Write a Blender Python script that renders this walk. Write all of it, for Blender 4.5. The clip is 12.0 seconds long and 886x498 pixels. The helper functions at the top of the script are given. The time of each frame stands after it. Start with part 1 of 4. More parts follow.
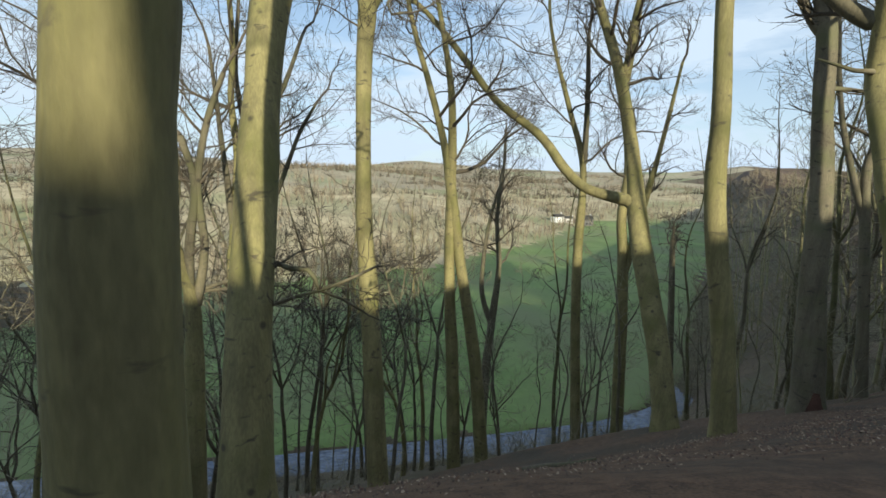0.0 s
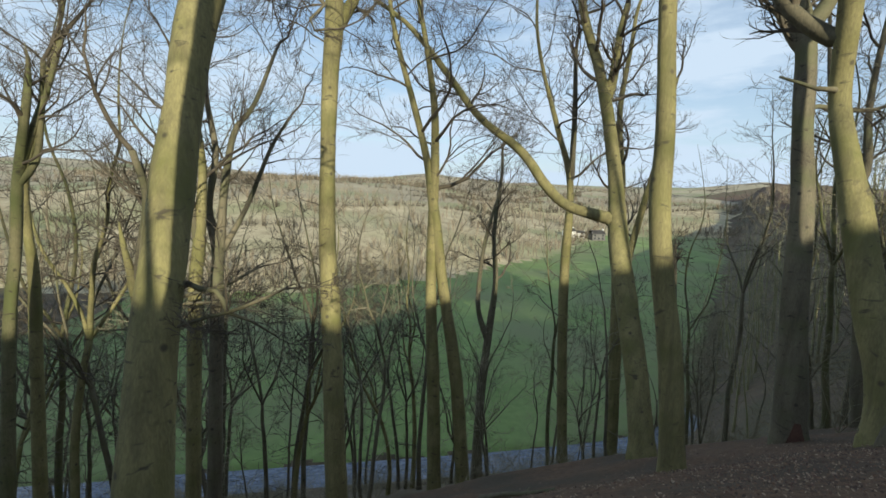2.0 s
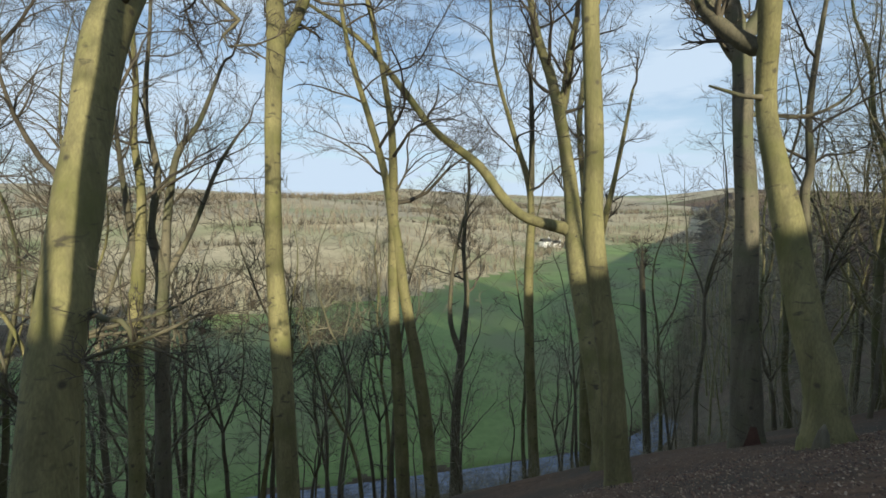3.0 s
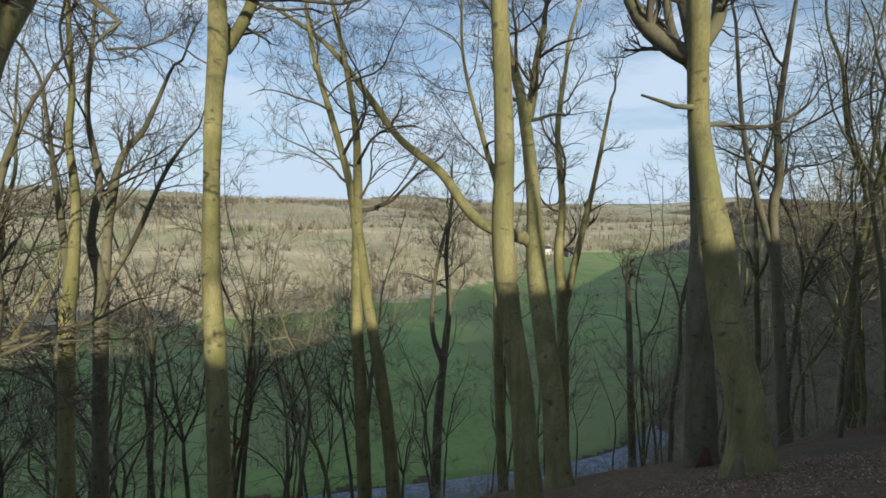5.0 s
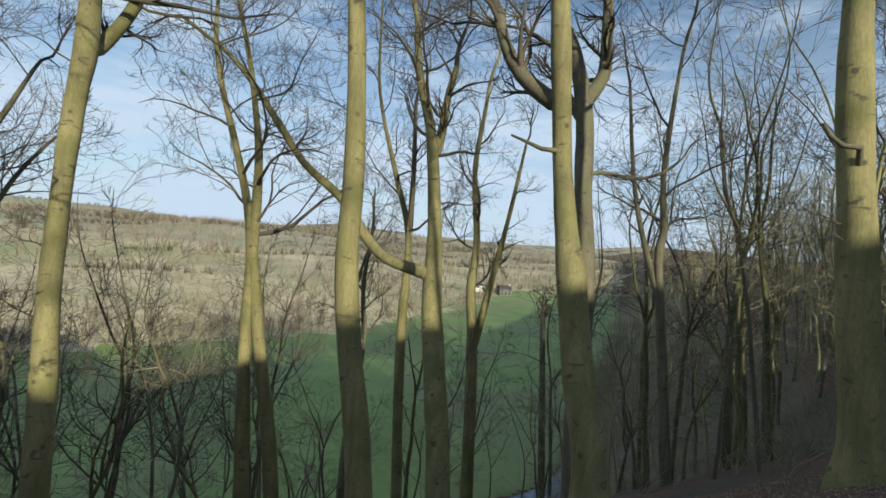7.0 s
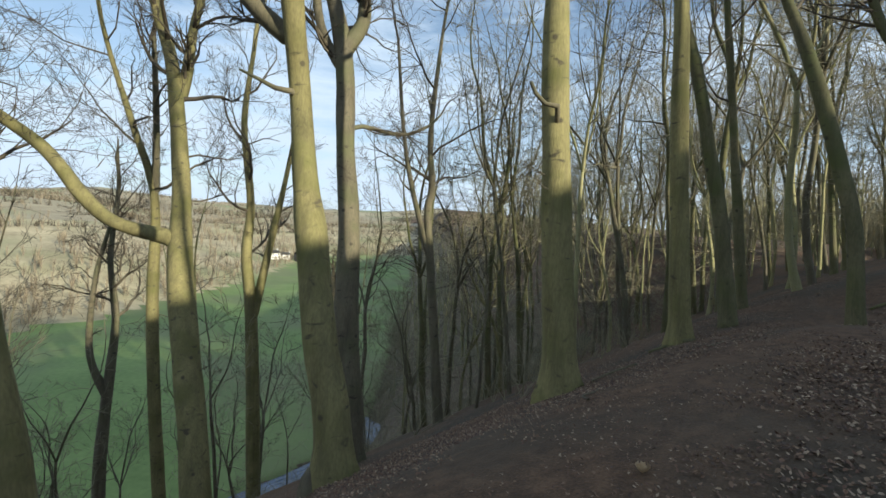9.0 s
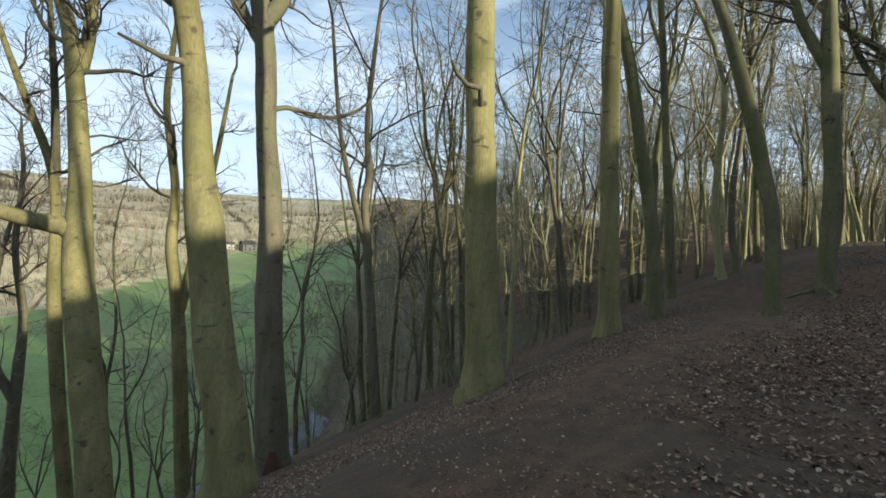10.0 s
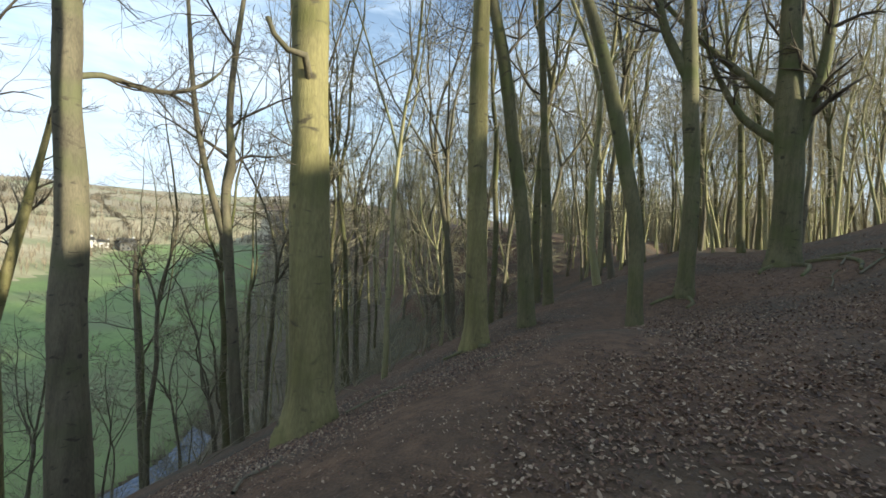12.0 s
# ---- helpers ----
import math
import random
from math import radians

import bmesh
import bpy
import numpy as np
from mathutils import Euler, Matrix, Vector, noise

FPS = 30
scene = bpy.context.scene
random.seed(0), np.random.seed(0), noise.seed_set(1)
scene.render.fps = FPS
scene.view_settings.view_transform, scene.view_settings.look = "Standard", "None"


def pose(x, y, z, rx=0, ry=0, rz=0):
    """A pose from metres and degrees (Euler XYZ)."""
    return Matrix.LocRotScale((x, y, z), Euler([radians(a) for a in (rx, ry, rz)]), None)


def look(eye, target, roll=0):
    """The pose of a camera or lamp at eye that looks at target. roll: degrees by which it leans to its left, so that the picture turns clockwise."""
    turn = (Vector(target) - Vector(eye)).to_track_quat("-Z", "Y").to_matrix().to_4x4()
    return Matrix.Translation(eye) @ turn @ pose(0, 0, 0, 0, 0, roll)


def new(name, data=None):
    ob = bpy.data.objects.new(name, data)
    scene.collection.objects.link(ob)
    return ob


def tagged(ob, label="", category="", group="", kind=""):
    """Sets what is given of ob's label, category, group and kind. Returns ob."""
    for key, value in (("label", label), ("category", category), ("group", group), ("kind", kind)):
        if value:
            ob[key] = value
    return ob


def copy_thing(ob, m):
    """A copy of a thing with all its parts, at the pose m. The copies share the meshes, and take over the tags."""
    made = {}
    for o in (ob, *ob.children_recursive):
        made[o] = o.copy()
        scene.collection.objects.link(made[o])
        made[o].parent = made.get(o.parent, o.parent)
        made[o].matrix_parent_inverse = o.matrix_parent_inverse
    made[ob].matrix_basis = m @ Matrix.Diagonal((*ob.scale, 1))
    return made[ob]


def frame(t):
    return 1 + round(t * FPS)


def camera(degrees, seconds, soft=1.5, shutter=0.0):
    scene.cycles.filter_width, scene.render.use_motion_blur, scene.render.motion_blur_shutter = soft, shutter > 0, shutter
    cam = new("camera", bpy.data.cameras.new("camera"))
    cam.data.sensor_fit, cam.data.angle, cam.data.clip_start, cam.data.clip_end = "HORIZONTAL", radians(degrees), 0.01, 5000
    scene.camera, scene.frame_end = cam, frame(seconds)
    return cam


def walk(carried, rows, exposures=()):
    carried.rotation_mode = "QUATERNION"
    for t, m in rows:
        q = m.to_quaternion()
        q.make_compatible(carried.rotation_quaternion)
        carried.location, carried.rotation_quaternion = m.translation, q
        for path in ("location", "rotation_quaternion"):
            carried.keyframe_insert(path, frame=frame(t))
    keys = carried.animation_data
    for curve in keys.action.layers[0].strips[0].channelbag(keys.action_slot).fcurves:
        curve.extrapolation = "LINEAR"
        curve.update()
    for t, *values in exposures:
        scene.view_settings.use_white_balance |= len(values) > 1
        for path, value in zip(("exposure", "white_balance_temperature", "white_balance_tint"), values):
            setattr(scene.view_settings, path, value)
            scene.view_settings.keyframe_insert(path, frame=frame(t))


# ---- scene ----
# ---- camera and walk ----
cam = camera(87.1, 12.0, soft=1.6)
ROWS = [
    (0.0, 0.654, -0.945, 1.525, 80.92, -1.39, -11.17),
    (0.5, 0.949, -0.952, 1.546, 81.1, -0.38, -11.04),
    (1.0, 1.262, -0.945, 1.589, 80.93, -0.23, -10.45),
    (1.5, 1.605, -0.92, 1.616, 81.35, -3.09, -9.94),
    (2.0, 1.952, -0.919, 1.652, 82.43, -1.95, -9.52),
    (2.5, 2.314, -0.893, 1.665, 83.05, -0.38, -11.03),
    (3.0, 2.693, -0.875, 1.683, 84.21, -0.29, -12.3),
    (5.0, 4.22, -0.853, 1.784, 84.96, -0.87, -12.0),
    (5.5, 4.598, -0.766, 1.779, 85.2, -2.23, -16.12),
    (6.0, 4.895, -0.794, 1.771, 86.86, -3.49, -16.81),
    (6.5, 5.288, -0.838, 1.788, 88.78, -4.37, -16.62),
    (8.5, 6.349, -0.892, 1.666, 87.56, -2.35, -38.67),
    (9.0, 6.737, -0.86, 1.652, 86.6, -3.06, -43.84),
    (9.5, 7.113, -0.875, 1.659, 86.2, -3.07, -47.91),
    (10.0, 7.503, -0.873, 1.69, 85.62, -3.4, -49.64),
    (10.5, 7.886, -0.859, 1.667, 85.66, -3.63, -52.83),
    (11.0, 8.264, -0.919, 1.722, 86.1, -3.66, -54.69),
    (11.5, 8.68, -0.949, 1.714, 86.72, -4.32, -57.0),
    (12.0, 9.087, -0.997, 1.729, 86.59, -4.77, -60.82),
]
walk(cam, [(t, pose(*r)) for t, *r in ROWS], [(t, stops, kelvin, 4.0) for t, stops, kelvin in ((0.0, 0.20, 5960), (1.5, 0.11, 5920), (3.0, 0.04, 5860), (5.0, -0.02, 5820), (6.5, -0.05, 5820), (8.5, 0.18, 5880), (9.5, 0.34, 5940), (10.5, 0.44, 5960), (12.0, 0.66, 5960))])

# ---- world, sun, exposure ----
SUN_ELEVATION, SUN_BEARING = 16.5, 175.8      # degrees; bearing clockwise from the valley side (+y)
sun_from = Vector((math.sin(radians(SUN_BEARING)) * math.cos(radians(SUN_ELEVATION)), math.cos(radians(SUN_BEARING)) * math.cos(radians(SUN_ELEVATION)), math.sin(radians(SUN_ELEVATION))))
sun_data = bpy.data.lights.new("sun", "SUN")
sun_data.energy, sun_data.angle, sun_data.color = 5.4, radians(0.6), (1.0, 0.87, 0.64)
sun = new("sun", sun_data)
sun.matrix_world = look(sun_from * 50, (0, 0, 0))


def make_world():
    world = bpy.data.worlds.new("sky")
    world.use_nodes = True
    scene.world = world
    n, l = world.node_tree.nodes, world.node_tree.links
    n.clear()
    out, back = n.new("ShaderNodeOutputWorld"), n.new("ShaderNodeBackground")
    sky = n.new("ShaderNodeTexSky")
    sky.sky_type, sky.sun_disc = "NISHITA", False
    sky.sun_elevation, sky.sun_rotation = radians(SUN_ELEVATION), radians(SUN_BEARING)
    sky.dust_density, sky.ozone_density = 0.6, 2.0
    coord, mapping = n.new("ShaderNodeTexCoord"), n.new("ShaderNodeMapping")
    mapping.inputs["Scale"].default_value = (1.3, 1.3, 6.0)
    mapping.inputs["Rotation"].default_value = (0.06, 0.1, 0.3)
    clouds = n.new("ShaderNodeTexNoise")
    clouds.inputs["Scale"].default_value, clouds.inputs["Detail"].default_value, clouds.inputs["Roughness"].default_value = 1.9, 7.0, 0.6
    ramp = n.new("ShaderNodeValToRGB")
    ramp.color_ramp.elements[0].position, ramp.color_ramp.elements[0].color = 0.43, (0.12, 0.12, 0.12, 1)
    ramp.color_ramp.elements[1].position, ramp.color_ramp.elements[1].color = 0.66, (0.95, 0.95, 0.95, 1)
    split = n.new("ShaderNodeSeparateXYZ")
    low = n.new("ShaderNodeMapRange")          # the thin cloud thickens towards the skyline
    low.inputs["From Min"].default_value, low.inputs["From Max"].default_value = 0.0, 0.44
    low.inputs["To Min"].default_value, low.inputs["To Max"].default_value = 0.7, 0.0
    add = n.new("ShaderNodeMath")
    add.operation, add.use_clamp = "ADD", True
    mix = n.new("ShaderNodeMix")
    mix.data_type = "RGBA"
    mix.inputs[7].default_value = (5.8, 6.4, 7.2, 1)
    l.new(coord.outputs["Generated"], mapping.inputs["Vector"])
    l.new(mapping.outputs["Vector"], clouds.inputs["Vector"])
    l.new(clouds.outputs["Fac"], ramp.inputs["Fac"])
    l.new(coord.outputs["Generated"], split.inputs["Vector"])
    l.new(split.outputs["Z"], low.inputs["Value"])
    l.new(ramp.outputs["Color"], add.inputs[0])
    l.new(low.outputs["Result"], add.inputs[1])
    l.new(add.outputs["Value"], mix.inputs[0])
    l.new(sky.outputs["Color"], mix.inputs[6])
    l.new(mix.outputs[2], back.inputs["Color"])
    back.inputs["Strength"].default_value = 0.115
    l.new(back.outputs["Background"], out.inputs["Surface"])


make_world()


# ---- materials ----
def material(name, low_colour, high_colour, scale=3.0, stretch=(1, 1, 1), rough=0.9, bump=0.3, fine=40.0, third=None, third_scale=0.6, metal=0.0, space="Object", island=0.0, third_cut=0.5):
    """Two colours in broad and fine grain, an optional third in large stains, and a bump of both grains."""
    m = bpy.data.materials.new(name)
    m.use_nodes = True
    n, l = m.node_tree.nodes, m.node_tree.links
    bsdf = n["Principled BSDF"]
    bsdf.inputs["Roughness"].default_value, bsdf.inputs["Metallic"].default_value = rough, metal
    coord, mapping = n.new("ShaderNodeTexCoord"), n.new("ShaderNodeMapping")
    mapping.inputs["Scale"].default_value = stretch
    broad, grain = n.new("ShaderNodeTexNoise"), n.new("ShaderNodeTexNoise")
    broad.inputs["Scale"].default_value, broad.inputs["Detail"].default_value = scale, 6
    grain.inputs["Scale"].default_value, grain.inputs["Detail"].default_value = fine, 4
    l.new(coord.outputs[space], mapping.inputs["Vector"])
    l.new(mapping.outputs["Vector"], broad.inputs["Vector"])
    l.new(mapping.outputs["Vector"], grain.inputs["Vector"])
    both = n.new("ShaderNodeMix")
    both.inputs[0].default_value = 0.4
    l.new(broad.outputs["Fac"], both.inputs[2])
    l.new(grain.outputs["Fac"], both.inputs[3])
    ramp = n.new("ShaderNodeValToRGB")
    ramp.color_ramp.elements[0].position, ramp.color_ramp.elements[0].color = 0.34, (*low_colour, 1)
    ramp.color_ramp.elements[1].position, ramp.color_ramp.elements[1].color = 0.66, (*high_colour, 1)
    l.new(both.outputs[0], ramp.inputs["Fac"])
    colour = ramp.outputs["Color"]
    if island:
        geo = n.new("ShaderNodeNewGeometry")
        mixer = n.new("ShaderNodeMix")
        mixer.inputs[0].default_value = island
        l.new(both.outputs[0], mixer.inputs[2])
        l.new(geo.outputs["Random Per Island"], mixer.inputs[3])
        l.new(mixer.outputs[0], ramp.inputs["Fac"])
        ramp.color_ramp.elements[0].position, ramp.color_ramp.elements[1].position = 0.2, 0.85
    if third:
        stain = n.new("ShaderNodeTexNoise")
        stain.inputs["Scale"].default_value, stain.inputs["Detail"].default_value = third_scale, 5
        cut = n.new("ShaderNodeMapRange")
        cut.inputs["From Min"].default_value, cut.inputs["From Max"].default_value = third_cut - 0.08, third_cut + 0.14
        over = n.new("ShaderNodeMix")
        over.data_type = "RGBA"
        over.inputs[7].default_value = (*third, 1)
        l.new(coord.outputs[space], stain.inputs["Vector"])
        l.new(stain.outputs["Fac"], cut.inputs["Value"])
        l.new(cut.outputs["Result"], over.inputs[0])
        l.new(colour, over.inputs[6])
        colour = over.outputs[2]
    l.new(colour, bsdf.inputs["Base Color"])
    relief = n.new("ShaderNodeBump")
    relief.inputs["Strength"].default_value, relief.inputs["Distance"].default_value = bump, 0.03
    l.new(both.outputs[0], relief.inputs["Height"])
    l.new(relief.outputs["Normal"], bsdf.inputs["Normal"])
    return m


def bark(name, low_colour, high_colour, algae, dark, algae_cut=0.54):
    """Beech bark: smooth, streaked upright, blotched with algae, with dark scars and knots lying across."""
    m = material(name, low_colour, high_colour, 2.6, (1, 1, 0.3), 0.88, 0.5, 34, algae, 1.1, third_cut=algae_cut)
    n, l = m.node_tree.nodes, m.node_tree.links
    bsdf = n["Principled BSDF"]
    before = bsdf.inputs["Base Color"].links[0].from_socket
    coord, squash = n.new("ShaderNodeTexCoord"), n.new("ShaderNodeMapping")
    squash.inputs["Scale"].default_value = (1.0, 1.0, 2.4)
    scars = n.new("ShaderNodeTexNoise")
    scars.inputs["Scale"].default_value, scars.inputs["Detail"].default_value, scars.inputs["Distortion"].default_value = 3.4, 8, 0.6
    streak_map, streaks = n.new("ShaderNodeMapping"), n.new("ShaderNodeTexNoise")
    streak_map.inputs["Scale"].default_value = (9.0, 9.0, 0.35)
    streaks.inputs["Scale"].default_value, streaks.inputs["Detail"].default_value = 1.0, 5
    for tex, mp in ((scars, squash), (streaks, streak_map)):
        l.new(coord.outputs["Object"], mp.inputs["Vector"])
        l.new(mp.outputs["Vector"], tex.inputs["Vector"])
    cut, thin = n.new("ShaderNodeMapRange"), n.new("ShaderNodeMapRange")
    cut.inputs["From Min"].default_value, cut.inputs["From Max"].default_value = 0.60, 0.70
    thin.inputs["From Min"].default_value, thin.inputs["From Max"].default_value = 0.48, 0.72
    thin.inputs["To Max"].default_value = 0.4
    l.new(scars.outputs["Fac"], cut.inputs["Value"])
    l.new(streaks.outputs["Fac"], thin.inputs["Value"])
    most = n.new("ShaderNodeMath")
    most.operation = "MAXIMUM"
    l.new(cut.outputs["Result"], most.inputs[0])
    l.new(thin.outputs["Result"], most.inputs[1])
    knots, ring, worst = n.new("ShaderNodeTexVoronoi"), n.new("ShaderNodeMapRange"), n.new("ShaderNodeMath")
    knots.inputs["Scale"].default_value = 2.3      # eye-shaped knots left by shed branches
    ring.inputs["From Min"].default_value, ring.inputs["From Max"].default_value = 0.15, 0.07
    worst.operation = "MAXIMUM"
    l.new(coord.outputs["Object"], knots.inputs["Vector"])
    l.new(knots.outputs["Distance"], ring.inputs["Value"])
    l.new(most.outputs["Value"], worst.inputs[0])
    l.new(ring.outputs["Result"], worst.inputs[1])
    over = n.new("ShaderNodeMix")
    over.data_type = "RGBA"
    over.inputs[7].default_value = (*dark, 1)
    l.new(worst.outputs["Value"], over.inputs[0])
    l.new(before, over.inputs[6])
    l.new(over.outputs[2], bsdf.inputs["Base Color"])
    return m


BARK = bark("beech_bark", (0.165, 0.144, 0.062), (0.335, 0.295, 0.128), (0.17, 0.163, 0.054), (0.10, 0.085, 0.05))
BARK_LIMB = bark("upper_limb_bark", (0.095, 0.082, 0.052), (0.22, 0.19, 0.115), (0.13, 0.125, 0.06), (0.06, 0.052, 0.036))
# bark lightened to stand in for haze and sun in the far wood
BARK_HAZED = bark("haze_lightened_bark", (0.24, 0.22, 0.105), (0.41, 0.375, 0.20), (0.25, 0.26, 0.10), (0.16, 0.14, 0.088))
BARK_MOSSY = bark("mossy_bark", (0.10, 0.092, 0.045), (0.22, 0.195, 0.10), (0.115, 0.125, 0.042), (0.06, 0.054, 0.03), 0.5)
BARK_DARK = bark("dark_bark", (0.105, 0.09, 0.06), (0.225, 0.195, 0.125), (0.14, 0.14, 0.07), (0.065, 0.056, 0.04))
TWIG = material("twig_bark", (0.055, 0.045, 0.032), (0.145, 0.118, 0.078), 2.0, (1, 1, 1), 0.85, 0.1, 30)
# lighter copy of the twig colour; its paleness stands in for haze
TWIG_HAZED = material("haze_lightened_twigs", (0.21, 0.185, 0.115), (0.39, 0.345, 0.22), 1.0, (1, 1, 1), 0.9, 0.1, 12)
BROKEN_WOOD = material("broken_wood", (0.36, 0.25, 0.13), (0.62, 0.48, 0.30), 6.0, (1, 1, 0.3), 0.8, 0.4, 50)
RED_WOOD = material("rotten_red_wood", (0.06, 0.03, 0.02), (0.15, 0.075, 0.05), 6.0, (1, 1, 0.4), 0.9, 0.6, 40)
LITTER = material("leaf_litter_soil", (0.064, 0.039, 0.023), (0.20, 0.119, 0.067), 6.0, (1, 1, 1), 0.95, 1.0, 48, (0.078, 0.061, 0.04), 0.35, third_cut=0.52)
LEAF = material("dead_beech_leaf", (0.065, 0.038, 0.024), (0.40, 0.30, 0.20), 9.0, (1, 1, 1), 0.6, 0.2, 60, island=0.85)
for leaf_ramp in [q.color_ramp for q in LEAF.node_tree.nodes if q.type == "VALTORGB"]:
    leaf_ramp.elements.new(0.42).color = (0.13, 0.067, 0.04, 1)
    leaf_ramp.elements.new(0.6).color = (0.19, 0.11, 0.064, 1)
    leaf_ramp.elements.new(0.76).color = (0.27, 0.18, 0.11, 1)
SLOPE = material("wooded_slope_soil", (0.085, 0.062, 0.038), (0.18, 0.132, 0.082), 0.9, (1, 1, 1), 0.95, 0.6, 9, (0.10, 0.088, 0.046), 0.15)
GRASS = material("meadow_grass", (0.16, 0.225, 0.062), (0.255, 0.34, 0.105), 0.09, (1, 1, 1), 0.9, 0.5, 1.2, (0.21, 0.235, 0.10), 0.035)
ROUGH = material("rough_pasture", (0.29, 0.24, 0.145), (0.60, 0.51, 0.325), 0.07, (1, 1, 1), 0.95, 0.5, 0.6, (0.24, 0.26, 0.12), 0.016, third_cut=0.55)
HILL = material("far_fields", (0.25, 0.21, 0.14), (0.47, 0.41, 0.28), 0.012, (1, 1, 1), 0.95, 0.3, 0.12, (0.24, 0.30, 0.13), 0.011, third_cut=0.57)
FARTWIG = material("far_winter_trees", (0.15, 0.12, 0.088), (0.40, 0.335, 0.235), 0.02, (1, 1, 1), 0.9, 0.1, 0.3, island=0.6)
# part of the sky's reflection is put into the pale blue-grey base colour
WATER = material("river_water", (0.06, 0.07, 0.085), (0.30, 0.32, 0.38), 0.9, (1, 3, 1), 0.08, 0.15, 3.5)
RENDER_WHITE = material("white_render", (0.72, 0.70, 0.66), (0.82, 0.80, 0.77), 0.5, (1, 1, 1), 0.8, 0.1, 6)
SLATE = material("roof_slate", (0.10, 0.095, 0.09), (0.17, 0.16, 0.15), 0.8, (1, 1, 1), 0.7, 0.3, 8)
PANE = material("dark_window_glass", (0.02, 0.025, 0.03), (0.03, 0.035, 0.04), 1.0, (1, 1, 1), 0.1, 0.0, 4)


# ---- mesh helpers ----
def mesh_object(name, verts, faces, mat, parent=None, label="", smooth=True):
    data = bpy.data.meshes.new(name)
    data.from_pydata(verts, [], faces)
    data.materials.append(mat)
    if smooth:
        data.polygons.foreach_set("use_smooth", [True] * len(data.polygons))
    ob = new(name, data)
    if parent:
        ob.parent = parent
    if label:
        tagged(ob, label)
    return ob


def part(name, bm, mat, parent, label=""):
    data = bpy.data.meshes.new(name)
    bm.to_mesh(data)
    bm.free()
    data.materials.append(mat)
    ob = new(name, data)
    ob.parent = parent
    if label:
        tagged(ob, label)
    return ob


def smooth_path(points, radii, step):
    """A Catmull-Rom line through the points, with its radii."""
    p = [Vector(q) for q in points]
    p = [p[0] * 2 - p[1], *p, p[-1] * 2 - p[-2]]
    r = [radii[0], *radii, radii[-1]]
    out, rad = [], []
    for i in range(1, len(p) - 2):
        count = max(1, int((p[i + 1] - p[i]).length / step))
        for k in range(count):
            t = k / count
            out.append(0.5 * (2 * p[i] + (p[i + 1] - p[i - 1]) * t + (2 * p[i - 1] - 5 * p[i] + 4 * p[i + 1] - p[i + 2]) * t * t + (3 * p[i] - p[i - 1] - 3 * p[i + 1] + p[i + 2]) * t ** 3))
            rad.append(r[i] + (r[i + 1] - r[i]) * (t * t * (3 - 2 * t)))
    return out + [p[-2]], rad + [r[-2]]


def tube(verts, faces, points, radii, sides, lumps=0.0, flare=0.0, seed=0.0):
    """A round limb along the points; lumps: uneven girth; flare: root buttresses over the first metre."""
    first = len(verts)
    ahead = (points[1] - points[0]).normalized()
    side = ahead.orthogonal().normalized()
    base = points[0].z + 0.45
    for i, p in enumerate(points):
        if i:
            ahead = (points[min(i + 1, len(points) - 1)] - points[i - 1]).normalized()
        side = (side - ahead * side.dot(ahead)).normalized()
        other = ahead.cross(side)
        for k in range(sides):
            a = 2 * math.pi * k / sides
            r = radii[i]
            if lumps:
                spot = Vector((math.cos(a) * 0.9 + seed, math.sin(a) * 0.9, p.z * 0.8))
                r *= 1 + lumps * (noise.noise(spot) + 0.5 * noise.noise(spot * 3.1))
            if flare:
                f = min(1.0, max(0.0, 1 - (p.z - base) / 0.7)) ** 2 * 0.55
                r *= 1 + flare * f * (0.55 + 0.75 * max(0.0, math.cos(5 * a + seed)) ** 2)
            verts.append(p + (side * math.cos(a) + other * math.sin(a)) * r)
    for i in range(len(points) - 1):
        for k in range(sides):
            a, b = first + i * sides + k, first + i * sides + (k + 1) % sides
            faces.append((a, b, b + sides, a + sides))
    faces.append(tuple(range(first + (len(points) - 1) * sides, first + len(points) * sides)))


def twig(verts, faces, points, radii):
    """A three-sided shoot that runs out to a point."""
    first = len(verts)
    side = (points[-1] - points[0]).orthogonal().normalized()
    other = (points[-1] - points[0]).normalized().cross(side)
    for p, r in zip(points[:-1], radii):
        verts += [p + side * r, p + (other * 0.87 - side * 0.5) * r, p - (other * 0.87 + side * 0.5) * r]
    verts.append(points[-1])
    for i in range(len(points) - 2):
        a = first + 3 * i
        faces += [(a, a + 1, a + 4, a + 3), (a + 1, a + 2, a + 5, a + 4), (a + 2, a, a + 3, a + 5)]
    a, tip = first + 3 * (len(points) - 2), first + 3 * (len(points) - 1)
    faces += [(a, a + 1, tip), (a + 1, a + 2, tip), (a + 2, a, tip)]


